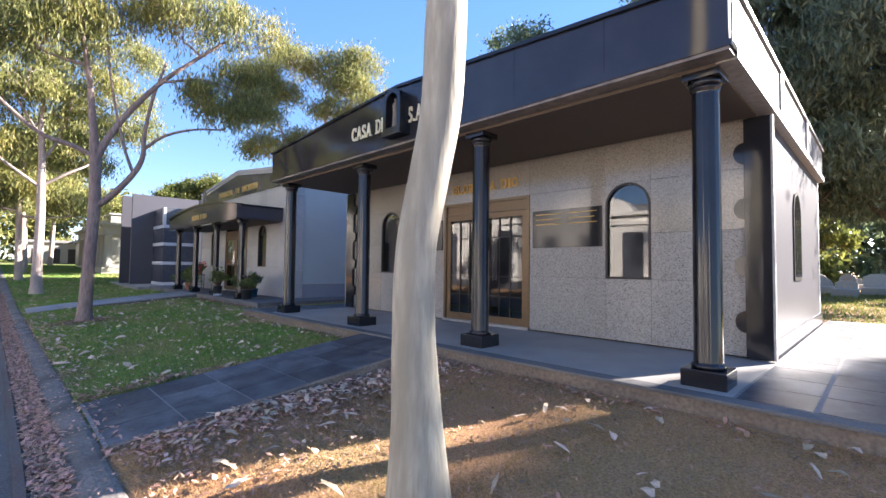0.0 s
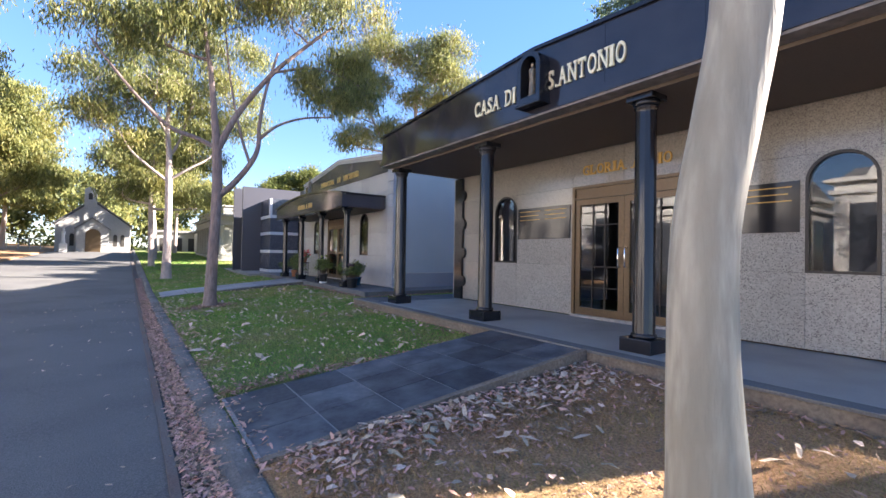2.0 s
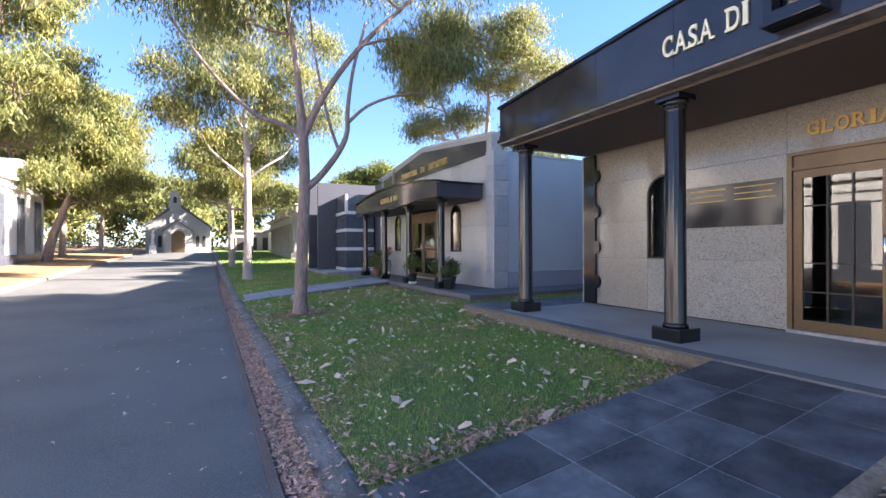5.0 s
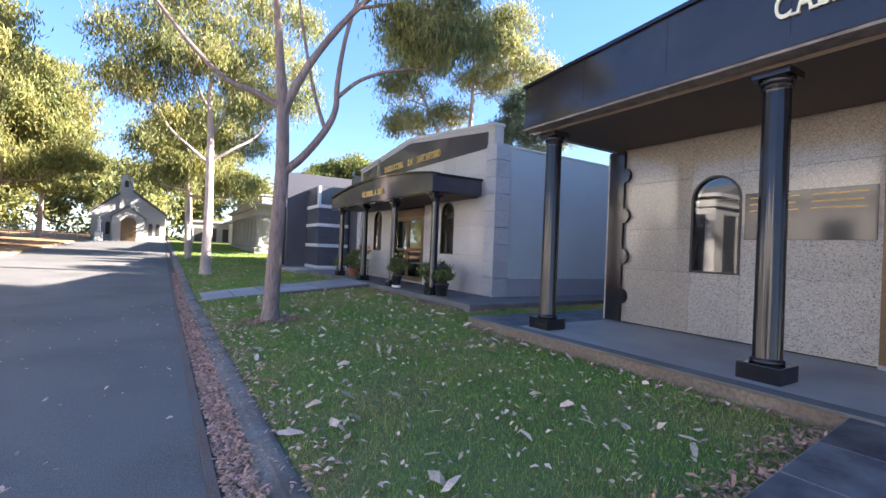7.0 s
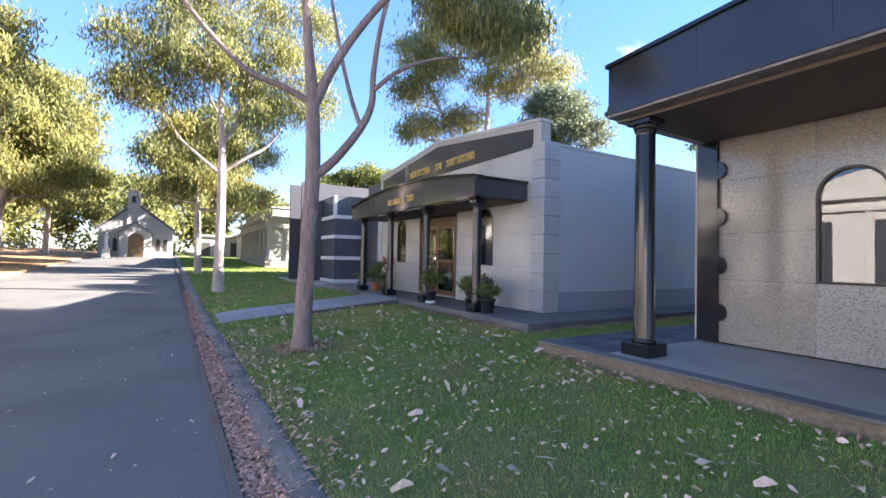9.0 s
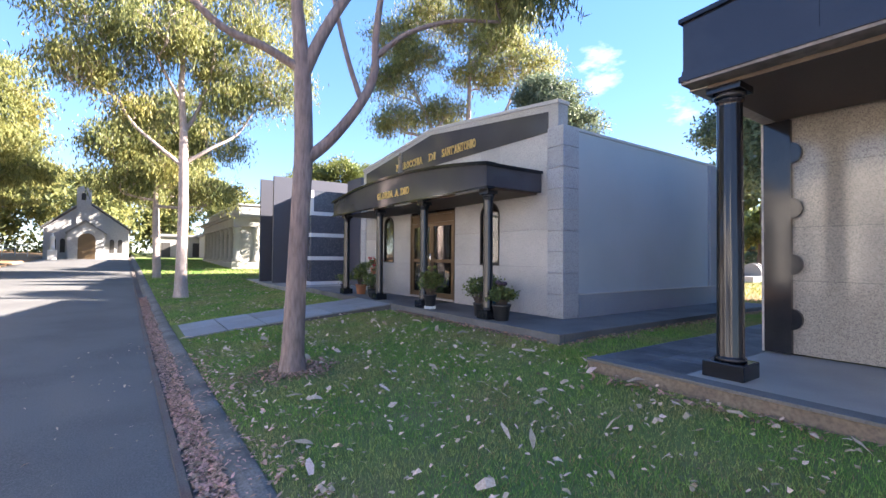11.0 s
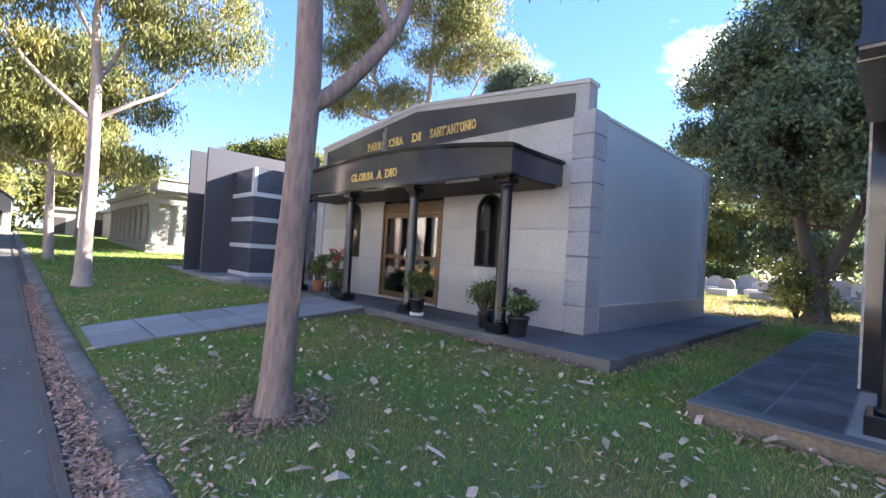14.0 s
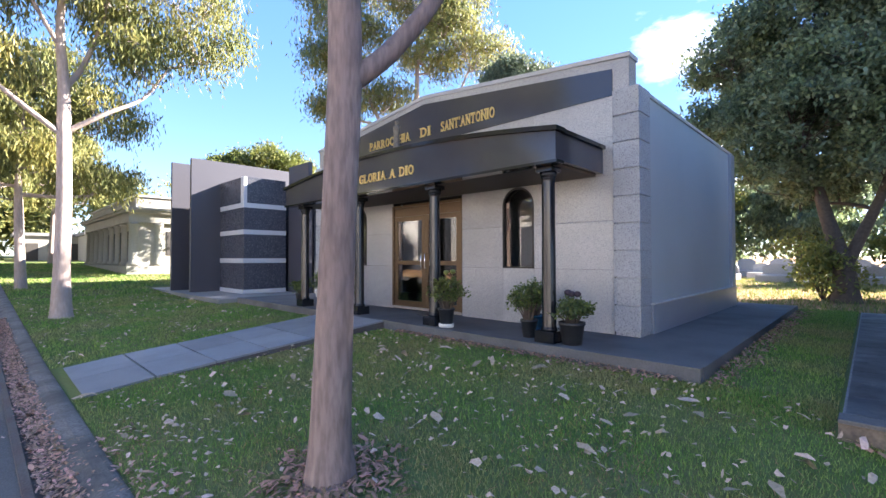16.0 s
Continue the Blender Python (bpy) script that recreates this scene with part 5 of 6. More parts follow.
lobe_tree("broadleaf_tree", "green tree behind the dark mausoleum", 74, (-37.0, 10.8, 0.8),
          [((0, 0, -0.2), 0.3), ((0, 0, 0.3), 0.22), ((0, 0, 2.5), 0.18), ((0, 0.2, 4.5), 0.1), ((0, 0.4, 6.0), 0.04)], [],
          [(-0.3, -0.8, 6.2, 1.1), (0.3, 0.7, 6.6, 1.3), (0.6, 2.2, 6.3, 1.2), (0, -2.0, 5.6, 1.0), (0.3, 0.6, 4.8, 1.5)],
          M["dark_bark"], M["bush_leaf"], 36, 36, (0.22, 0.08), droop=0.4, flat=0.7, tuft=0.22)
for i, (x, y, h) in enumerate(((2.5, 37, 9), (-5.0, 41, 10), (-15.0, 44, 9), (-22.0, 40, 8), (10.0, 40, 10))):
    generic_gum(80 + i, (x, y, gz(x, y)), h, 0.2, (0.2, 0.2), 3.4, 34, bark="dark_bark", fork=0.25, leaf="bush_leaf" if i % 2 else "dark_leaf", lsize=(0.36, 0.14), label="leafy tree among the graves", name="broadleaf_tree")
# shrub at the foot of the dark tree
rng = np.random.default_rng(5)
sh = thing("shrub", (-11.9, 17.0, 0.45), "leafy shrub growing at the foot of the tree", "shrub")
V, F = [], []
tips = []
for i in range(14):
    a = rng.uniform(0, 6.28)
    e = Vector((-11.9 + math.cos(a) * rng.uniform(0.2, 0.8), 17.0 + math.sin(a) * 0.6, 0.45 + rng.uniform(0.5, 1.9)))
    tube(V, F, [(Vector((-11.9, 17.0, 0.4)), 0.03), (e, 0.01)], 5)
    tips.append(tuple(e))
tagged(arrays("stems", V, F, M["dark_bark"], sh), kind="stuff")
quads("foliage", leaves_at(tips, rng, 160, 0.26, (0.14, 0.07), 0.2), M["bush_leaf"], sh)


# ---- things beyond ----
def far_wood(name, label, spots, leaf, seed, per, spread, size):
    r = np.random.default_rng(seed)
    pts = []
    for x, y, h, w in spots:
        for k in range(int(10 + w * 4)):
            pts.append((x + r.normal(0, w * 0.4), y + r.normal(0, w * 0.3), 0.6 + h * r.beta(2.2, 1.6)))
    ob = quads(name, leaves_at(pts, r, per, spread, size, 0.3), leaf)
    return tagged(ob, label, "trees", "", "stuff")


r = random.Random(4)
far_wood("far_trees", "distant dark green trees closing the view", [(x, 62 + r.uniform(-4, 8), r.uniform(8, 13), r.uniform(3, 6)) for x in range(-70, 90, 4)], M["dark_leaf"], 1, 90, 1.0, (0.8, 0.4))
far_wood("far_shrubs", "distant olive shrubs among the graves", [(x + r.uniform(-2, 2), 46 + r.uniform(-3, 8), r.uniform(1.5, 4.5), r.uniform(1.5, 3)) for x in range(-40, 40, 6)], M["bush_leaf"], 2, 50, 0.6, (0.5, 0.25))
far_wood("far_trees", "distant sunlit olive trees behind the chapel", [(-80 + r.uniform(-12, 8), y + r.uniform(-2, 2), r.uniform(7, 14), r.uniform(3, 5)) for y in range(-50, 46, 4)], M["gum_leaf"], 3, 110, 1.0, (0.8, 0.3))
far_wood("far_trees", "olive trees across the road", [(x, -30 + r.uniform(-4, 4), r.uniform(4, 8), r.uniform(3, 5)) for x in range(-70, -26, 6)], M["gum_leaf"], 6, 50, 1.0, (0.8, 0.3))


def headstone(x, y, w, h, d, seed):
    q = random.Random(seed)
    z = ground_z(x, y)
    g = thing("grave", (x, y, z), "low granite grave with slab and headstone", "grave", "graves behind the mausoleums")
    part("slab", box_bm(x - w / 2, x + w / 2, y, y + d, z - 0.05, z + 0.35, 0.03), M["grave"], g)
    s = arch_points(x - w * 0.42, x + w * 0.42, z + 0.3, z + h) if q.random() < 0.4 else [(x - w * 0.45, z + 0.3), (x - w * 0.45, z + h * 0.85), (x - w * 0.2, z + h), (x + w * 0.2, z + h), (x + w * 0.45, z + h * 0.85), (x + w * 0.45, z + 0.3)]
    part("headstone", prism_y(s, y + d - 0.2, y + d - 0.05), M["grave"], g)


q = random.Random(9)
for row in range(4):
    for i in range(16):
        headstone(-24 + i * 1.9 + q.uniform(-0.3, 0.3) + row * 0.6, 27 + row * 3.6, q.uniform(0.9, 1.5), q.uniform(0.7, 1.2), q.uniform(1.4, 2.0), row * 40 + i)

# modern dark mausoleum
md = thing("mausoleum", (-27.5, 8, 0.4), "modern dark granite mausoleum with white bands and tall fins", "mausoleum")
body_x0, body_x1, body_y0, body_y1 = -28.2, -26.1, 5.9, 7.4
for z0, z1 in ((0.66, 1.56), (1.72, 2.54), (2.7, 3.45), (3.61, 4.5)):
    part("granite_block", box_bm(body_x0, body_x1, body_y0, body_y1, z0, z1, 0.01), M["dark_granite"], md)
for z in (0.5, 1.56, 2.54, 3.45):
    part("white_band", box_bm(body_x0, body_x1 + 0.02, body_y0 - 0.02, body_y1, z, z + 0.16, 0.006), M["white_band"], md)
part("white_strip", box_bm(body_x1 - 0.24, body_x1 + 0.012, body_y0 - 0.012, body_y0 + 0.1, 3.612, 4.5), M["white_band"], md)
part("fin", box_bm(-28.35, -28.2, 4.9, 9.0, 0.45, 5.3, 0.01), M["fin"], md, "tall thin dark granite fin")
part("fin", box_bm(-29.9, -29.75, 4.7, 9.0, 0.45, 5.35, 0.01), M["fin"], md, "tall thin dark granite fin")
part("fin", box_bm(-26.0, -24.6, 7.45, 7.6, 0.45, 5.0, 0.01), M["fin"], md, "dark granite fin")
part("rear_block", box_bm(-33.0, -24.8, 7.8, 13, 0.4, 4.4), M["dark_granite"], md)
for z0, z1 in ((0.66, 1.56), (1.72, 2.54), (2.7, 3.45), (3.61, 4.4)):
    part("granite_block", box_bm(-31.9, -29.95, body_y0, body_y1, z0, z1, 0.01), M["dark_granite"], md)
for z in (0.5, 1.56, 2.54, 3.45):
    part("white_band", box_bm(-31.92, -29.95, body_y0 - 0.02, body_y1, z, z + 0.16, 0.006), M["white_band"], md)
part("step", box_bm(-32.5, -24.6, 4.6, 7.5, 0.3, 0.52, 0.01), M["slab"], md)

# classical sandstone mausoleum
DX0, DX1, DY0, DY1, DZ = -56.0, -40.5, 5.3, 12.0, 1.0
cl = thing("mausoleum", (-48, 8, DZ), "classical beige sandstone mausoleum with half columns and cornice", "mausoleum")
part("core", box_bm(DX0 + 0.3, DX1 - 0.3, DY0 + 0.4, DY1, DZ - 0.3, 4.3), M["sandstone"], cl)
part("base", box_bm(DX0, DX1, DY0, DY1, DZ - 0.4, DZ + 0.28, 0.03), M["sandstone"], cl)
part("architrave", box_bm(DX0 + 0.1, DX1 - 0.1, DY0 + 0.1, DY1, 3.75, 4.3), M["sandstone"], cl)
part("cornice", boxes_bm([(DX0 - 0.1, DX1 + 0.1, DY0 - 0.1, DY1 + 0.1, 4.3, 4.45), (DX0 - 0.2, DX1 + 0.2, DY0 - 0.2, DY1 + 0.2, 4.45, 4.58)]), M["sandstone"], cl)
part("attic", box_bm(DX0 + 0.5, DX1 - 0.5, DY0 + 0.5, DY1 - 0.2, 4.58, 5.25, 0.03), M["sandstone"], cl)
part("attic_cap", box_bm(DX0 + 0.4, DX1 - 0.4, DY0 + 0.4, DY1 - 0.1, 5.25, 5.36, 0.02), M["coping"], cl)
for x in np.linspace(DX0 + 0.5, DX1 - 0.35, 9):
    part("half_column", lathe([(0.34, DZ + 0.28), (0.34, DZ + 0.42), (0.25, DZ + 0.55), (0.22, 3.5), (0.3, 3.62), (0.32, 3.75)], 20, float(x), DY0 + 0.38), M["sandstone"], cl, "", True)
for y in (6.9, 8.3, 9.9, 11.4):
    part("half_column", lathe([(0.34, DZ + 0.28), (0.34, DZ + 0.42), (0.25, DZ + 0.55), (0.22, 3.5), (0.3, 3.62), (0.32, 3.75)], 20, DX1 - 0.38, y), M["sandstone"], cl, "", True)
# solid near-black panels paint the shade inside the openings
for x in np.linspace(DX0 + 1.5, DX1 - 1.3, 7):
    part("dark_opening", box_bm(float(x) - 0.45, float(x) + 0.45, DY0 + 0.36, DY0 + 0.45, DZ + 0.3, 3.3, 0.01), M["shade_dark"], cl)
for y in (7.6, 10.6):
    part("dark_opening", box_bm(DX1 - 0.34, DX1 - 0.27, y - 0.3, y + 0.3, 1.9, 3.3, 0.01), M["shade_dark"], cl)

# pale mausoleums further on
for i, (x, y) in enumerate(((-66, 9), (-72, 4.5))):
    fm = thing("mausoleum", (x, y, 1.2), "distant pale mausoleum with flat roof", "mausoleum")
    part("wall", box_bm(x - 3, x + 3, y - 2.5, y + 3, 0.8, 3.9, 0.03), M["sandstone"], fm)
    part("roof", box_bm(x - 3.3, x + 3.3, y - 2.8, y + 3.3, 3.9, 4.2, 0.03), M["tile_roof"], fm)
    # openings are flat panels with their inner shade as colour
    for k in range(3):
        part("opening", box_bm(x + 2.98, x + 3.03, y - 1.9 + k * 1.6, y - 1.0 + k * 1.6, 1.5, 3.2, 0.01), M["shade_dark"], fm)

# chapel at the end of the road
CHX, CHZ = -62.0, 1.2
ch = thing("chapel", (CHX, -3.8, CHZ), "small grey stone chapel with gable, porch and bell turret", "chapel")
part("nave", prism_x([(-6.9, CHZ - 0.3), (-6.9, 4.15), (-3.85, 6.75), (-0.5, 4.15), (-0.5, CHZ - 0.3)], CHX - 9, CHX), M["church_stone"], ch)
part("roof", prism_x([(-7.1, 4.1), (-3.85, 6.88), (-0.3, 4.1), (-0.3, 4.25), (-3.85, 7.05), (-7.1, 4.25)], CHX - 9, CHX + 0.12), M["tile_roof"], ch)
part("bell_turret", prism_x([(-4.55, 4.0), (-4.55, 8.0), (-4.05, 8.3), (-3.5, 8.0), (-3.5, 4.0)], CHX - 0.6, CHX + 0.18), M["church_stone"], ch)
# no hole in the turret: a near-black plate gives the shaded arch
part("turret_opening", prism_x(arch_points(-4.2, -3.85, 6.9, 7.6), CHX + 0.181, CHX + 0.2), M["shade_dark"], ch)
part("porch", prism_x([(-5.05, CHZ - 0.3), (-5.05, 3.7), (-3.75, 4.75), (-2.35, 3.7), (-2.35, CHZ - 0.3)], CHX + 0.01, CHX + 1.6), M["church_stone"], ch)
part("porch_roof", prism_x([(-5.2, 3.62), (-3.75, 4.8), (-2.2, 3.62), (-2.2, 3.74), (-3.75, 4.94), (-5.2, 3.74)], CHX + 0.01, CHX + 1.7), M["tile_roof"], ch)
part("porch_door", prism_x(arch_points(-4.3, -3.0, CHZ, 3.7), CHX + 1.601, CHX + 1.63), M["bronze"], ch, "dark arched doorway")
# lancets are near-black plates, the dark inside put into the colour
for y in (-6.35, -5.7, -2.0, -1.35):
    part("lancet_window", prism_x(arch_points(y, y + 0.36, 1.9, 3.2), CHX + 0.005, CHX + 0.03), M["shade_dark"], ch)
pl = thing("statue_plinth", (CHX + 3, -5.9, 1.2), "pale stone plinth before the chapel", "plinth")
part("block", box_bm(CHX + 2.7, CHX + 3.3, -6.2, -5.6, 1.0, 2.1, 0.02), M["marble"], pl)
solo("statue", figure_bm(CHX + 3, -5.9, 2.1, 1.5), M["marble"], "white stone robed figure on a plinth", "statue", smooth=True)

# white mausoleum across the road, and its unseen neighbours
def white_house(x0, x1, y1, h, label):
    z = ground_z((x0 + x1) / 2, y1 - 1)
    w = thing("mausoleum", ((x0 + x1) / 2, y1 - 2, z), label, "mausoleum")
    part("wall", box_bm(x0, x1, y1 - 6, y1, z - 0.3, h), M["marble"], w)
    part("plinth", box_bm(x0 - 0.1, x1 + 0.1, y1 - 6, y1 + 0.12, z - 0.3, z + 0.5, 0.02), M["dark_granite"], w)
    part("cornice", boxes_bm([(x0 - 0.15, x1 + 0.15, y1 - 6, y1 + 0.15, h - 0.5, h - 0.32), (x0 - 0.28, x1 + 0.28, y1 - 6, y1 + 0.28, h, h + 0.16)]), M["marble"], w)
    n = 20
    c, rr = (x0 + x1) / 2, (x1 - x0) * 0.36
    part("gable", prism_y([(c - rr * math.cos(math.pi * i / n), h + 0.16 + rr * 0.42 * math.sin(math.pi * i / n)) for i in range(n + 1)], y1 - 0.5, y1 + 0.2), M["marble"], w)
    part("roof", prism_x([(y1 - 6, h + 0.16), (y1 - 3, h + 1.0), (y1 - 0.5, h + 0.16)], x0, x1), M["tile_roof"], w)
    k = 3
    for i in range(k):
        a = x0 + 0.5 + i * (x1 - x0 - 1.0 - 1.1) / (k - 1)
        part("door_panel", box_bm(a, a + 1.1, y1 + 0.01, y1 + 0.05, z + 0.5, h - 0.9, 0.01), M["dark_granite"], w)
        part("pilaster", box_bm(a - 0.28, a - 0.06, y1 + 0.005, y1 + 0.1, z + 0.5, h - 0.5, 0.01), M["marble"], w)
    for i in range(2):
        part("side_panel", box_bm(x1 + 0.005, x1 + 0.05, y1 - 2.0 - i * 2.2, y1 - 0.8 - i * 2.2, z + 0.5, h - 0.9, 0.01), M["dark_granite"], w)


white_house(-43.0, -35.0, -10.6, 5.7, "ornate white marble mausoleum with dark panels")
# row hinted at by reflections, extended out of view to bounce sun onto facades
for a, b, h in ((-32.0, -25.5, 4.6), (-24.0, -17.0, 5.0), (-15.5, -8.5, 4.5), (-7.0, 0.5, 4.9), (2.0, 8.5, 4.6)):
    white_house(a, b, -10.8, h, "unseen pale marble mausoleum across the road, added to bounce sunlight")
fence = thing("fence", (-70, -14, 1.2), "pale metal fence beyond the trees", "fence")
for i in range(26):
    part("post", box_bm(-66.03, -65.97, -8.5 - i * 0.9, -8.44 - i * 0.9, 1.0, 2.6), M["fence"], fence)
for z in (1.3, 1.75, 2.2, 2.55):
    part("rail", box_bm(-66.02, -65.98, -31.5, -8.4, z, z + 0.05), M["fence"], fence)


# ---- potted plants ----
def pot_bm(x, y, z, r, h):
    return lathe([(r * 0.72, z), (r * 0.76, z + 0.01), (r * 0.97, z + h * 0.86), (r * 1.05, z + h * 0.87), (r * 1.06, z + h), (r * 0.93, z + h), (r * 0.9, z + h * 0.88)], 24, x, y)


def potted(seed, x, y, r, h, pot, pot_label, ph, pr, label, count=26, per=26, leaf="plant_leaf", size=(0.06, 0.035), flowers=0, saucer=None, bloom="violet"):
    z = B_FLOOR - 0.045
    q = np.random.default_rng(seed)
    t = thing("potted_plant", (x, y, z), label, "plant")
    if saucer:
        part("saucer", lathe([(r * 0.9, z), (r * 0.95, z + 0.06), (r * 0.8, z + 0.06)], 24, x, y), M[saucer], t, "", True)
        z += 0.05
    part("pot", pot_bm(x, y, z, r, h), M[pot], t, pot_label, True)
    V, F, tips = [], [], []
    for i in range(count):
        a, k = q.uniform(0, 6.28), q.uniform(0.15, 1.0)
        e = Vector((x + math.cos(a) * pr * k, y + math.sin(a) * pr * k, z + h + ph * q.uniform(0.35, 1.0) * (1.15 - 0.4 * k)))
        s = Vector((x + math.cos(a) * r * 0.4 * k, y + math.sin(a) * r * 0.4 * k, z + h * 0.85))
        tube(V, F, [(s, 0.012), (s.lerp(e, 0.5) + Vector((0, 0, 0.03)), 0.009), (e, 0.004)], 5)
        tips.append(tuple(e))
    tagged(arrays("stems", V, F, M["dark_bark"], t), kind="stuff")
    quads("foliage", leaves_at(tips, q, per, 0.055, size, 0.0), M[leaf], t)
    for i in range(flowers):
        a = q.uniform(0, 6.28)
        p = Vector((x + math.cos(a) * pr * 0.35, y + math.sin(a) * pr * 0.35, z + h + ph * q.uniform(1.15, 1.4)))
        V, F = [], []
        tube(V, F, [(Vector((x, y, z + h)), 0.006), (p, 0.005)], 5)
        arrays("stalk", V, F, M["plant_leaf"], t)
        part("bloom", lathe([(0.01, p.z - 0.02), (0.045, p.z), (0.05, p.z + 0.03), (0.03, p.z + 0.055), (0.005, p.z + 0.06)], 14, p.x, p.y), M[bloom], t, "", True)
    return t


potted(1, -13.82, 5.38, 0.17, 0.3, "pot_black", "black plastic pot", 0.28, 0.26, "bushy green succulent with dark flower heads in black pot", 34, 24, flowers=3)
potted(2, -14.55, 5.45, 0.12, 0.26, "pot_black", "dark grey pot", 0.5, 0.26, "leggy jade plant in a dark pot by the column", 26, 26)
potted(3, -14.75, 5.95, 0.15, 0.22, "pot_blue", "glazed blue pot", 0.5, 0.24, "jade plant in a glazed blue pot", 26, 26, saucer="pot_blue")
potted(4, -16.1, 5.3, 0.14, 0.27, "pot_black", "dark pot in a white tray", 0.48, 0.33, "large jade plant in black pot on white base", 38, 26, saucer="pot_white", flowers=2, bloom="plant_leaf")
potted(5, -19.45, 5.5, 0.14, 0.24, "pot_black", "black plastic pot", 0.42, 0.27, "jade plant in a black pot by the column", 26, 24)
potted(6, -21.3, 5.45, 0.16, 0.28, "pot_black", "grey pot", 0.32, 0.28, "low green plant in a grey pot", 26, 24)
potted(7, -20.55, 5.65, 0.17, 0.3, "pot_terra", "terracotta pot", 0.62, 0.17, "tall upright snake plant in terracotta pot", 20, 16, size=(0.3, 0.03))
for x, y in ((-18.95, 5.28), (-16.6, 5.5)):
    solo("flower_pot", pot_bm(x, y, B_FLOOR - 0.045, 0.1, 0.2), M["pot_black"], "small empty black plastic pot", "pot", smooth=True)
# flower stand
st = thing("flower_stand", (-20.2, 5.9, B_FLOOR - 0.045), "iron stand holding a pot of red flowers", "plant stand")
zf = B_FLOOR - 0.045
part("stand_frame", boxes_bm([(-20.35 + dx, -20.33 + dx, 5.78 + dy, 5.8 + dy, zf, zf + 0.62) for dx in (0, 0.28) for dy in (0, 0.26)] + [(-20.36, -20.04, 5.77, 6.07, zf + 0.6, zf + 0.63), (-20.36, -20.04, 5.77, 6.07, zf + 0.2, zf + 0.22)]), M["dark_metal"], st)
rp = thing("potted_flowers", (-20.2, 5.92, zf + 0.63), "red flowers in a pale pot on an iron stand", "plant")
part("pot", pot_bm(-20.2, 5.92, zf + 0.63, 0.12, 0.2), M["pot_terra"], rp, "", True)
q5 = np.random.default_rng(8)
quads("foliage", leaves_at([(-20.2 + q5.normal(0, 0.09), 5.92 + q5.normal(0, 0.09), zf + 0.93 + q5.normal(0, 0.06)) for _ in range(16)], q5, 20, 0.05, (0.07, 0.04), 0.1), M["plant_leaf"], rp)
quads("bloom_mass", leaves_at([(-20.2 + q5.normal(0, 0.1), 5.92 + q5.normal(0, 0.1), zf + 1.02 + q5.normal(0, 0.07)) for _ in range(14)], q5, 14, 0.03, (0.05, 0.045), 0.0), M["red"], rp)

# ---- grass, leaves, bark ----
rng = np.random.default_rng(12)


def heights(x, y):
    return np.array([ground_z(a, b) for a, b in zip(x, y)])


def blades(name, x, y, length, width, material, label, lean=0.5):
    n = len(x)
    z = heights(x, y) - 0.006
    base = np.stack([x, y, z], 1)
    a = rng.uniform(0, 2 * math.pi, n)
    tip = base + np.stack([np.cos(a) * length * lean * rng.uniform(0.2, 1.4, n), np.sin(a) * length * lean * rng.uniform(0.2, 1.4, n), length], 1)
    b = rng.uniform(0, 2 * math.pi, n)
    s = np.stack([np.cos(b), np.sin(b), np.zeros(n)], 1) * (width / 2)[:, None]
    ob = quads(name, np.stack([base - s, base + s, tip], 1), material, None, 3)
    return tagged(ob, label, "grass", "", "stuff")


def off_paths(x, y):
    ok = ~((x > -6.1) & (x < -4.4) & (y < 4.5)) & ~((x > -19.5) & (x < -17.45) & (y < 5.3))
    ok &= ~((x > -11.1) & (x < 0.75) & (y > 4.2)) & ~((x > -24.5) & (x < -12.15) & (y > 5.0)) & ~((x < -24.5) & (x > -33) & (y > 4.5))
    return ok & (np.hypot(x + 13.6, y - 1.5) > 0.3 + 0.45 * rng.random(len(x)))


def patch(n, x0, x1, y0, y1):
    x, v = rng.uniform(x0, x1, n), rng.uniform(y0, y1, n)
    y = v + 0.011 * np.minimum(0, x + 5)
    k = off_paths(x, y)
    return x[k], y[k]


x, y = patch(230000, -17.5, -6.05, 0.66, 5.2)
blades("lawn_grass", x, y, rng.uniform(0.02, 0.055, len(x)), rng.uniform(0.004, 0.008, len(x)), M["grass"], "short green lawn grass")
x, y = patch(26000, -17.5, -6.05, 0.66, 5.2)
k = np.array([noise.noise((a * 0.9, b * 0.9, 3.0)) for a, b in zip(x, y)]) + 0.35 * rng.random(len(x)) > 0.12
blades("dry_grass", x[k], y[k], rng.uniform(0.02, 0.06, k.sum()), rng.uniform(0.004, 0.008, k.sum()), M["dry_grass"], "dry straw blades among the lawn", 1.2)
x, y = patch(90000, -30, -17.5, 0.66, 7.0)
blades("lawn_grass", x, y, rng.uniform(0.025, 0.06, len(x)), rng.uniform(0.01, 0.018, len(x)), M["grass"], "short green lawn grass")
x, y = patch(40000, -13.2, -10.9, 4.4, 14.0)
blades("lawn_grass", x, y, rng.uniform(0.025, 0.06, len(x)), rng.uniform(0.008, 0.014, len(x)), M["grass"], "short grass strip between the mausoleums")
x, y = patch(120000, -4.5, 4.0, 0.66, 4.22)
blades("dry_grass", x, y, rng.uniform(0.015, 0.05, len(x)), rng.uniform(0.003, 0.007, len(x)), M["dry_grass"], "short dry straw-coloured grass", 1.1)
x, y = patch(50000, -60, -30, 0.66, 14.0)
blades("lawn_grass", x, y, rng.uniform(0.05, 0.1, len(x)), rng.uniform(0.03, 0.06, len(x)), M["grass"], "short green lawn grass")
x, y = rng.uniform(-24, 14, 60000), rng.uniform(13.6, 30, 60000)
blades("dry_grass", x, y, rng.uniform(0.06, 0.16, len(x)), rng.uniform(0.015, 0.035, len(x)), M["bush_leaf"], "rough yellow-green grass behind the buildings", 0.8)


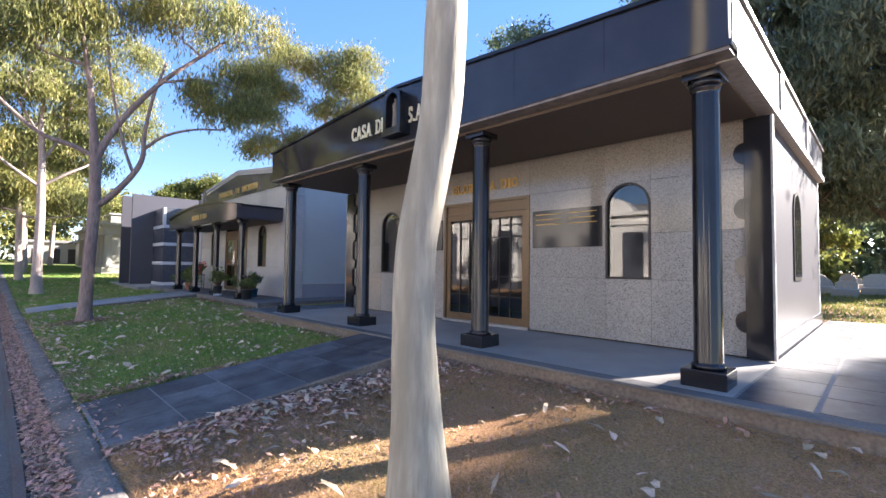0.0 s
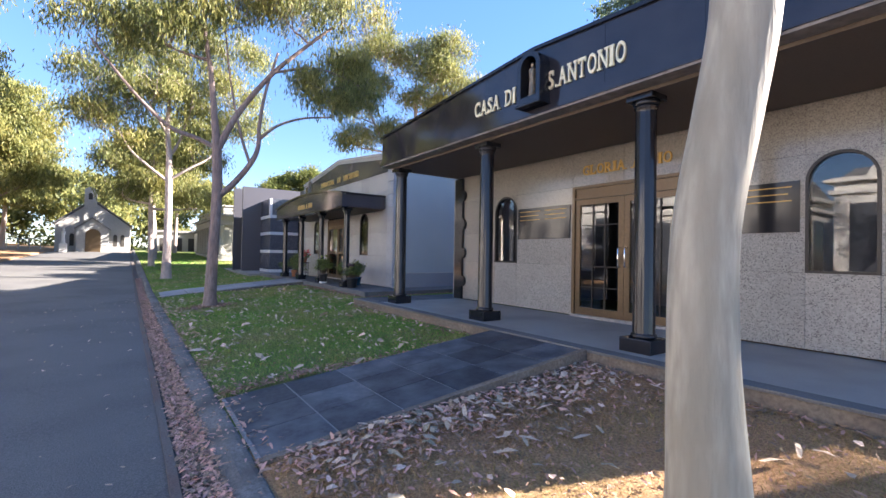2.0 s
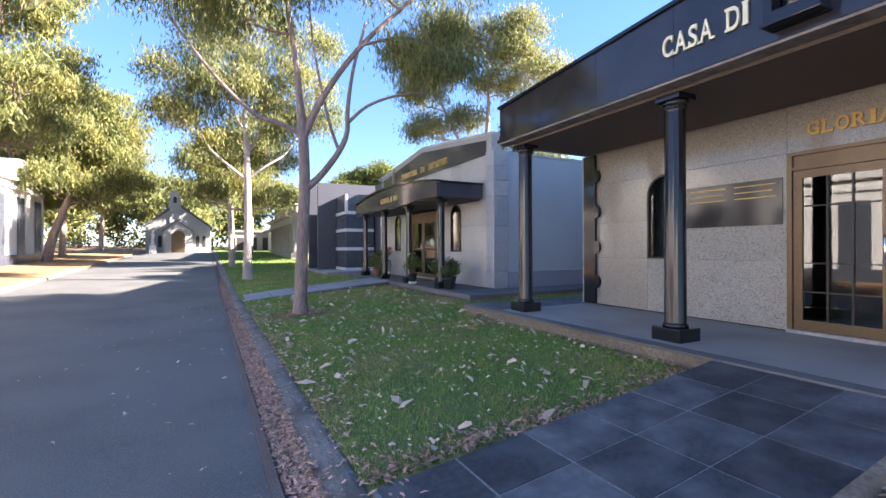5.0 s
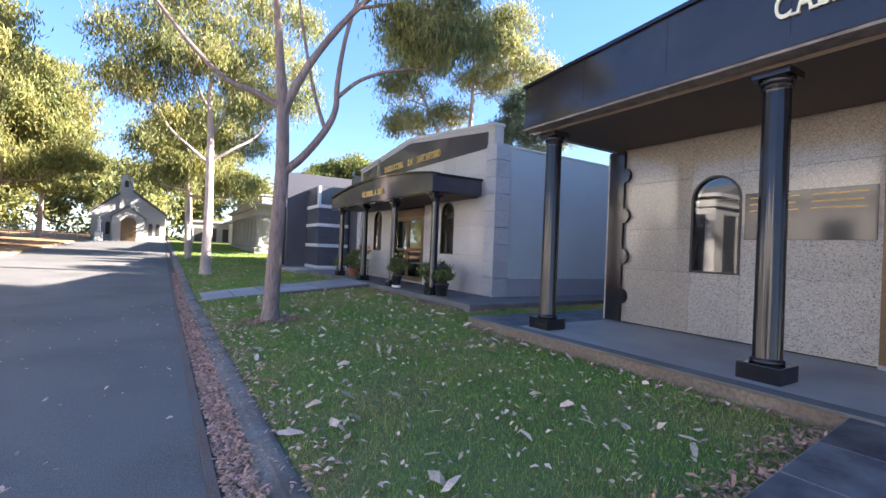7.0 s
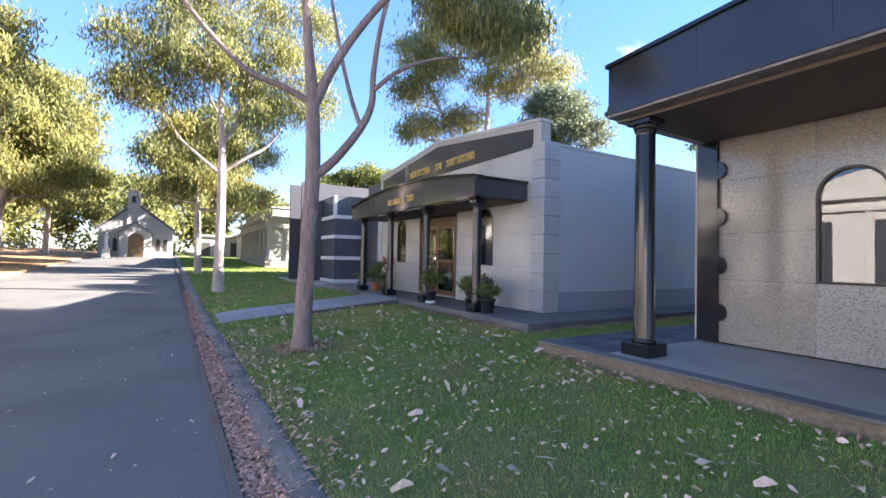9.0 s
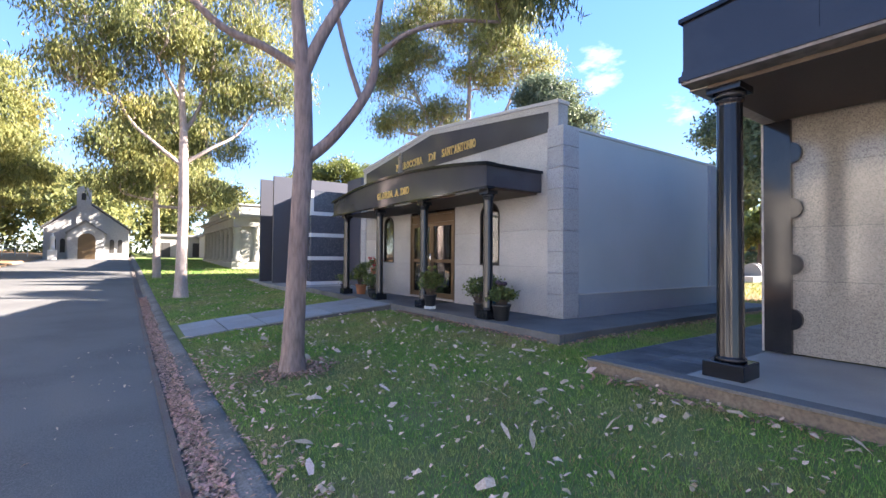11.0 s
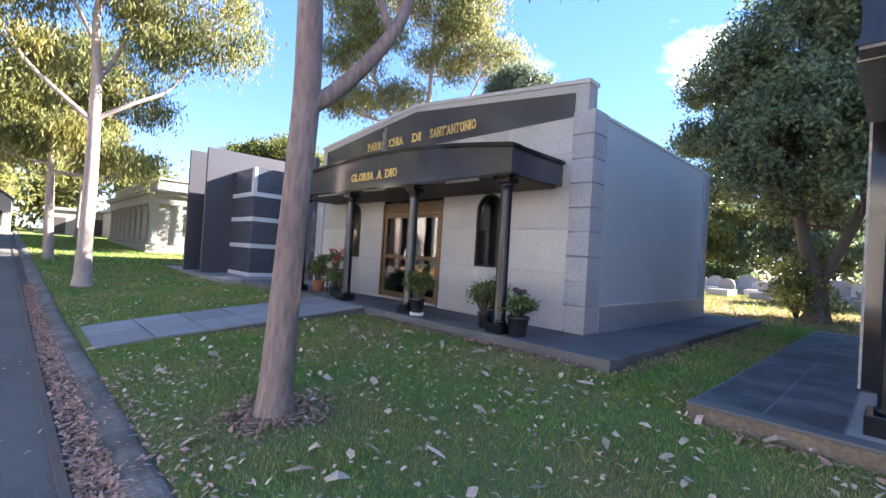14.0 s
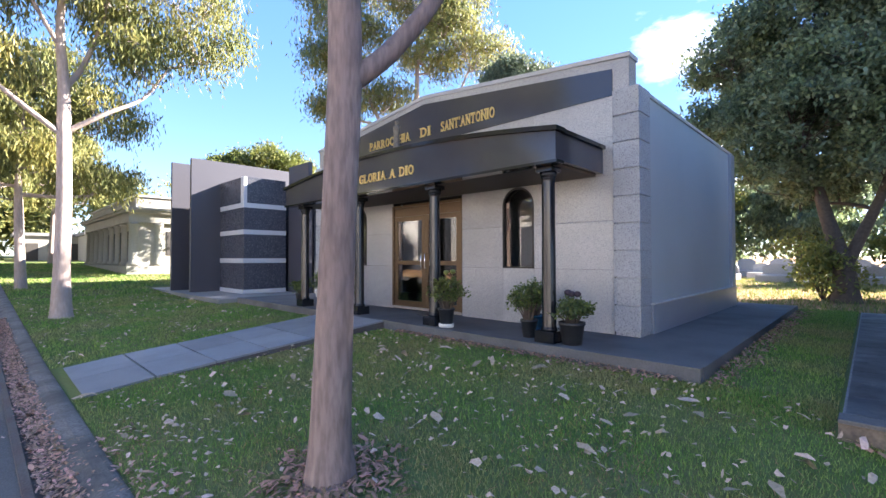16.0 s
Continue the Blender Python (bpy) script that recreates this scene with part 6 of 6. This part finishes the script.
def flakes(name, x, y, z, ln, wd, material, label, lift=0.35, curl=0.3):
    """Bits of bark and leaf, each bent along its length into two faces."""
    n = len(x)
    c = np.stack([x, y, z], 1)
    a = rng.uniform(0, 2 * math.pi, n)
    d = np.stack([np.cos(a), np.sin(a), rng.normal(0, lift, n)], 1)
    d /= np.linalg.norm(d, axis=1)[:, None]
    s = np.stack([-np.sin(a), np.cos(a), rng.normal(0, lift, n)], 1)
    up = np.zeros((n, 3))
    up[:, 2] = 1
    up *= (wd * curl * rng.uniform(0.2, 1.6, n))[:, None]
    h, w = (d * (ln / 2)[:, None]), (s * (wd / 2)[:, None])
    j = rng.uniform(0.4, 1.0, (4, n))[:, :, None]
    ob_pts = np.stack([c - h * j[0] - w * j[1], c - h * 0.1 * j[0] - w + up, c + h - w * 0.4 * j[3] + up * 0.4, c + h * 0.8 + w * 0.7 * j[2], c + w + up, c - h + w * 0.4], 1)
    verts = ob_pts.reshape(-1, 3)
    i = np.arange(n) * 6
    faces = np.concatenate([np.stack([i, i + 1, i + 4, i + 5], 1), np.stack([i + 1, i + 2, i + 3, i + 4], 1)])
    ob = arrays(name, verts.tolist(), faces.tolist(), material)
    return tagged(ob, label, "leaf litter", "", "stuff")


def scatter(n, x0, x1, v0, v1, power=1.0):
    x = rng.uniform(x0, x1, n)
    y = v0 + (v1 - v0) * rng.random(n) ** power + 0.011 * np.minimum(0, x + 5)
    return x, y


# bark and leaves on the lawn
x, y = scatter(1700, -17.4, -6.1, 0.72, 5.0, 1.2)
k = off_paths(x, y)
x, y = x[k], y[k]
flakes("bark_litter", x, y, heights(x, y) + 0.045, rng.uniform(0.025, 0.075, len(x)), rng.uniform(0.015, 0.042, len(x)), M["litter_pale"], "small pale bark flakes scattered on the lawn")
x, y = scatter(170, -17.4, -6.1, 0.72, 4.6)
k = off_paths(x, y)
x, y = x[k], y[k]
flakes("bark_litter", x, y, heights(x, y) + 0.055, rng.uniform(0.09, 0.21, len(x)), rng.uniform(0.035, 0.075, len(x)), M["litter_pale"], "pale curled bark strips on the lawn")
x, y = scatter(500, -30, -17.4, 0.72, 5.0)
k = off_paths(x, y)
flakes("bark_litter", x[k], y[k], heights(x[k], y[k]) + 0.05, rng.uniform(0.04, 0.12, k.sum()), rng.uniform(0.02, 0.05, k.sum()), M["litter_pale"], "pale bark flakes on the far lawn")
# gutter
for x0, x1, n in ((-4.0, 2.0, 1500), (-14, -4, 8000), (-26, -14, 4500)):
    x, y = scatter(n, x0, x1, 0.215, 0.42)
    y = y + rng.normal(0, 0.015, n)
    v = y - np.array([kerb_y(a) for a in x])
    z = np.array([road_z(a) for a in x]) + 0.012 + 0.03 * rng.random(n) + np.clip((v + 0.32) * 0.6, 0, 0.09)
    flakes("leaf_litter", x, y, z, rng.uniform(0.025, 0.085, n), rng.uniform(0.008, 0.028, n), M["litter"], "brown leaves and bark filling the gutter")
x, y = scatter(700, -16, -4, 0.62, 0.95, 1.8)
flakes("leaf_litter", x, y, heights(x, y) + 0.03, rng.uniform(0.03, 0.09, 700), rng.uniform(0.012, 0.03, 700), M["litter"], "brown leaves along the lawn edge")
x, y = scatter(160, -18, 0, -2.8, 0.1, 0.5)
flakes("leaf_litter", x, y, np.array([road_z(a) for a in x]) + 0.04, rng.uniform(0.02, 0.07, 160), rng.uniform(0.012, 0.03, 160), M["litter_pale"], "scattered leaves on the asphalt")
x, y = scatter(900, -6.75, -6.06, 0.68, 4.2, 1.0)
x = -6.06 - np.abs(rng.normal(0, 0.16, 900))
flakes("leaf_litter", x, y, heights(x, y) + 0.035, rng.uniform(0.03, 0.09, 900), rng.uniform(0.01, 0.03, 900), M["litter_brown"], "brown leaves gathered along the slate path")
x, y = scatter(900, -17.0, -12.4, 4.75, 5.03)
y = 5.04 - np.abs(rng.normal(0, 0.13, 900))
flakes("leaf_litter", x, y, heights(x, y) + 0.04, rng.uniform(0.03, 0.08, 900), rng.uniform(0.012, 0.03, 900), M["litter_brown"], "brown leaves along the base slab")
x, y = -12.14 + np.abs(rng.normal(0, 0.15, 900)), rng.uniform(5.0, 13.0, 900)
flakes("leaf_litter", x, y, heights(x, y) + 0.04, rng.uniform(0.03, 0.08, 900), rng.uniform(0.012, 0.03, 900), M["litter_brown"], "brown leaves along the side of the base slab")
x, y = scatter(650, -16, 1, 0.36, 0.66)
flakes("leaf_litter", x, y, np.array([road_z(a) for a in x]) + 0.125, rng.uniform(0.025, 0.07, 650), rng.uniform(0.01, 0.025, 650), M["litter"], "leaves lying on the kerb", 0.15)
# dry bed
n = 9000
x, y = scatter(n, -4.42, 1.2, 0.7, 4.2)
keep = rng.random(n) < np.clip(1.15 - (x + 4.42) * 0.4, 0.16, 1)
x, y = x[keep], y[keep]
flakes("leaf_litter", x, y, heights(x, y) + 0.025 + 0.03 * rng.random(len(x)), rng.uniform(0.02, 0.065, len(x)), rng.uniform(0.008, 0.022, len(x)), M["litter_brown"], "brown fallen leaves on the dry bed")
x = -4.37 + np.abs(rng.normal(0, 0.5, 190))
y = rng.uniform(0.9, 4.1, 190)
flakes("bark_litter", x, y, heights(x, y) + 0.06, rng.uniform(0.05, 0.17, 190), rng.uniform(0.025, 0.06, 190), M["litter_pale"], "pale curled bark pieces along the slate path", 0.22, 0.3)
x = -4.37 + np.abs(rng.normal(0, 0.45, 1500))
y = rng.uniform(0.8, 4.15, 1500)
flakes("leaf_litter", x, y, heights(x, y) + 0.03 + 0.03 * rng.random(1500), rng.uniform(0.03, 0.1, 1500), rng.uniform(0.012, 0.03, 1500), M["litter"], "brown leaves heaped along the slate path")
x, y = scatter(60, -3.6, 1.2, 1.0, 4.1)
flakes("bark_litter", x, y, heights(x, y) + 0.05, rng.uniform(0.08, 0.22, 60), rng.uniform(0.03, 0.07, 60), M["litter_pale"], "pale bark pieces on the dry grass", 0.2)
a, rr = rng.uniform(0, 6.28, 700), np.abs(rng.normal(0.22, 0.16, 700)) + 0.1
x, y = -13.6 + rr * np.cos(a), 1.5 + rr * np.sin(a)
flakes("leaf_litter", x, y, heights(x, y) + 0.03, rng.uniform(0.03, 0.12, 700), rng.uniform(0.012, 0.035, 700), M["litter_brown"], "reddish bark shed round the foot of the gum")
x, y = scatter(420, -11.0, -0.5, 4.0, 4.22)
flakes("leaf_litter", x, y, heights(x, y) + 0.03, rng.uniform(0.04, 0.12, 420), rng.uniform(0.015, 0.035, 420), M["litter_brown"], "leaves gathered along the porch edge")

# ---- paths and paving pieces ----
PX0, PX1 = -6.06, -4.46


def path_z(y):
    return float(np.interp(y, [0.6, 0.72, 4.3], [0.1, 0.115, A_FLOOR - 0.03]))


sp = thing("slate_path", (-5.25, 2.5, 0.3), "sloping path of dark slate tiles up to the porch", "path", "", "structure")
bed = bmesh.new()
vs = [bed.verts.new((x, yy, path_z(yy) - dz)) for x in (PX0, PX1) for yy, dz in ((0.66, 0.003), (0.72, 0.003), (4.24, 0.003), (4.24, 0.5), (0.66, 0.3))]
bed.faces.new(vs[:5])
bed.faces.new(vs[5:][::-1])
for i in range(5):
    j = (i + 1) % 5
    bed.faces.new((vs[i], vs[i + 5], vs[j + 5], vs[j]))
bmesh.ops.recalc_face_normals(bed, faces=bed.faces[:])
part("path_bed", bed, M["grout"], sp)
edge = prism_x([(0.66, 0.02), (0.66, path_z(0.66) + 0.02), (4.23, path_z(4.23) + 0.02), (4.23, 0.2)], PX1, PX1 + 0.07)
part("path_edge", edge, M["slab_edge"], sp, "worn concrete edging")


def tile_mesh(name, w, d, h, material):
    bm = bmesh.new()
    c = 0.006
    box(bm, -w / 2, w / 2, -d / 2, d / 2, -h, -0.002)
    for f in bm.faces[:]:
        if f.normal.z > 0.5 or all(v.co.z > -0.01 for v in f.verts):
            r = bmesh.ops.inset_individual(bm, faces=[f], thickness=c, depth=0.002)
            break
    me = bpy.data.meshes.new(name)
    bm.to_mesh(me)
    bm.free()
    me.materials.append(material)
    return me


def lay(name, me, parent, m):
    ob = new(name, me)
    ob.parent = parent
    ob.matrix_parent_inverse = Matrix.Translation([-c for c in parent["home"]])
    ob.matrix_basis = m
    return ob


nx, ny = 3, 6
tw, td = (PX1 - PX0) / nx, (4.22 - 0.68) / ny
slope = math.degrees(math.atan2(path_z(4.2) - path_z(0.8), 3.4))
me = tile_mesh("slate_tile", tw - 0.016, td - 0.016, 0.03, M["slate"])
for i in range(nx):
    for j in range(ny):
        yy = 0.68 + td * (j + 0.5)
        lay("slate_tile", me, sp, pose(PX0 + tw * (i + 0.5), yy, path_z(yy) + 0.005 + 0.0012 * ((i * 7 + j * 3) % 3 - 1), slope))
me = tile_mesh("walk_tile", 0.5, 0.58, 0.03, M["slate"])
for x0, x1 in ((-11.04, -10.01), (-0.935, 0.67)):
    cnt = round((x1 - x0) / 0.515)
    for i in range(cnt):
        for j in range(14):
            lay("walk_tile", me, porch, pose(x0 + (x1 - x0) * (i + 0.5) / cnt, 4.72 + j * 0.595, A_FLOOR - 0.016))
pb = thing("paver_path", (-18.4, 3, 0.2), "pale concrete paver path to the canopy", "path", "", "structure")
yb0, yb1 = 0.62, 5.04


def path_b_z(y):
    return float(np.interp(y, [0.5, 1.4, 5.04], [0.11, 0.22, B_FLOOR - 0.05]))


me = tile_mesh("concrete_paver", 0.94, 0.715, 0.06, M["paver"])
for i in range(2):
    for j in range(6):
        yy = yb0 + (j + 0.5) * (yb1 - yb0) / 6
        sl = math.degrees(math.atan2(path_b_z(yy + 0.3) - path_b_z(yy - 0.3), 0.6))
        lay("concrete_paver", me, pb, pose(-18.9 + i * 0.95, yy, path_b_z(yy) + 0.012, sl))
part("path_bed", prism_x([(0.58, 0.0), (0.58, path_b_z(0.6) - 0.02), (1.5, path_b_z(1.5) - 0.02), (5.04, path_b_z(5.04) - 0.02), (5.04, 0.2)], -19.36, -17.48), M["gutter"], pb)
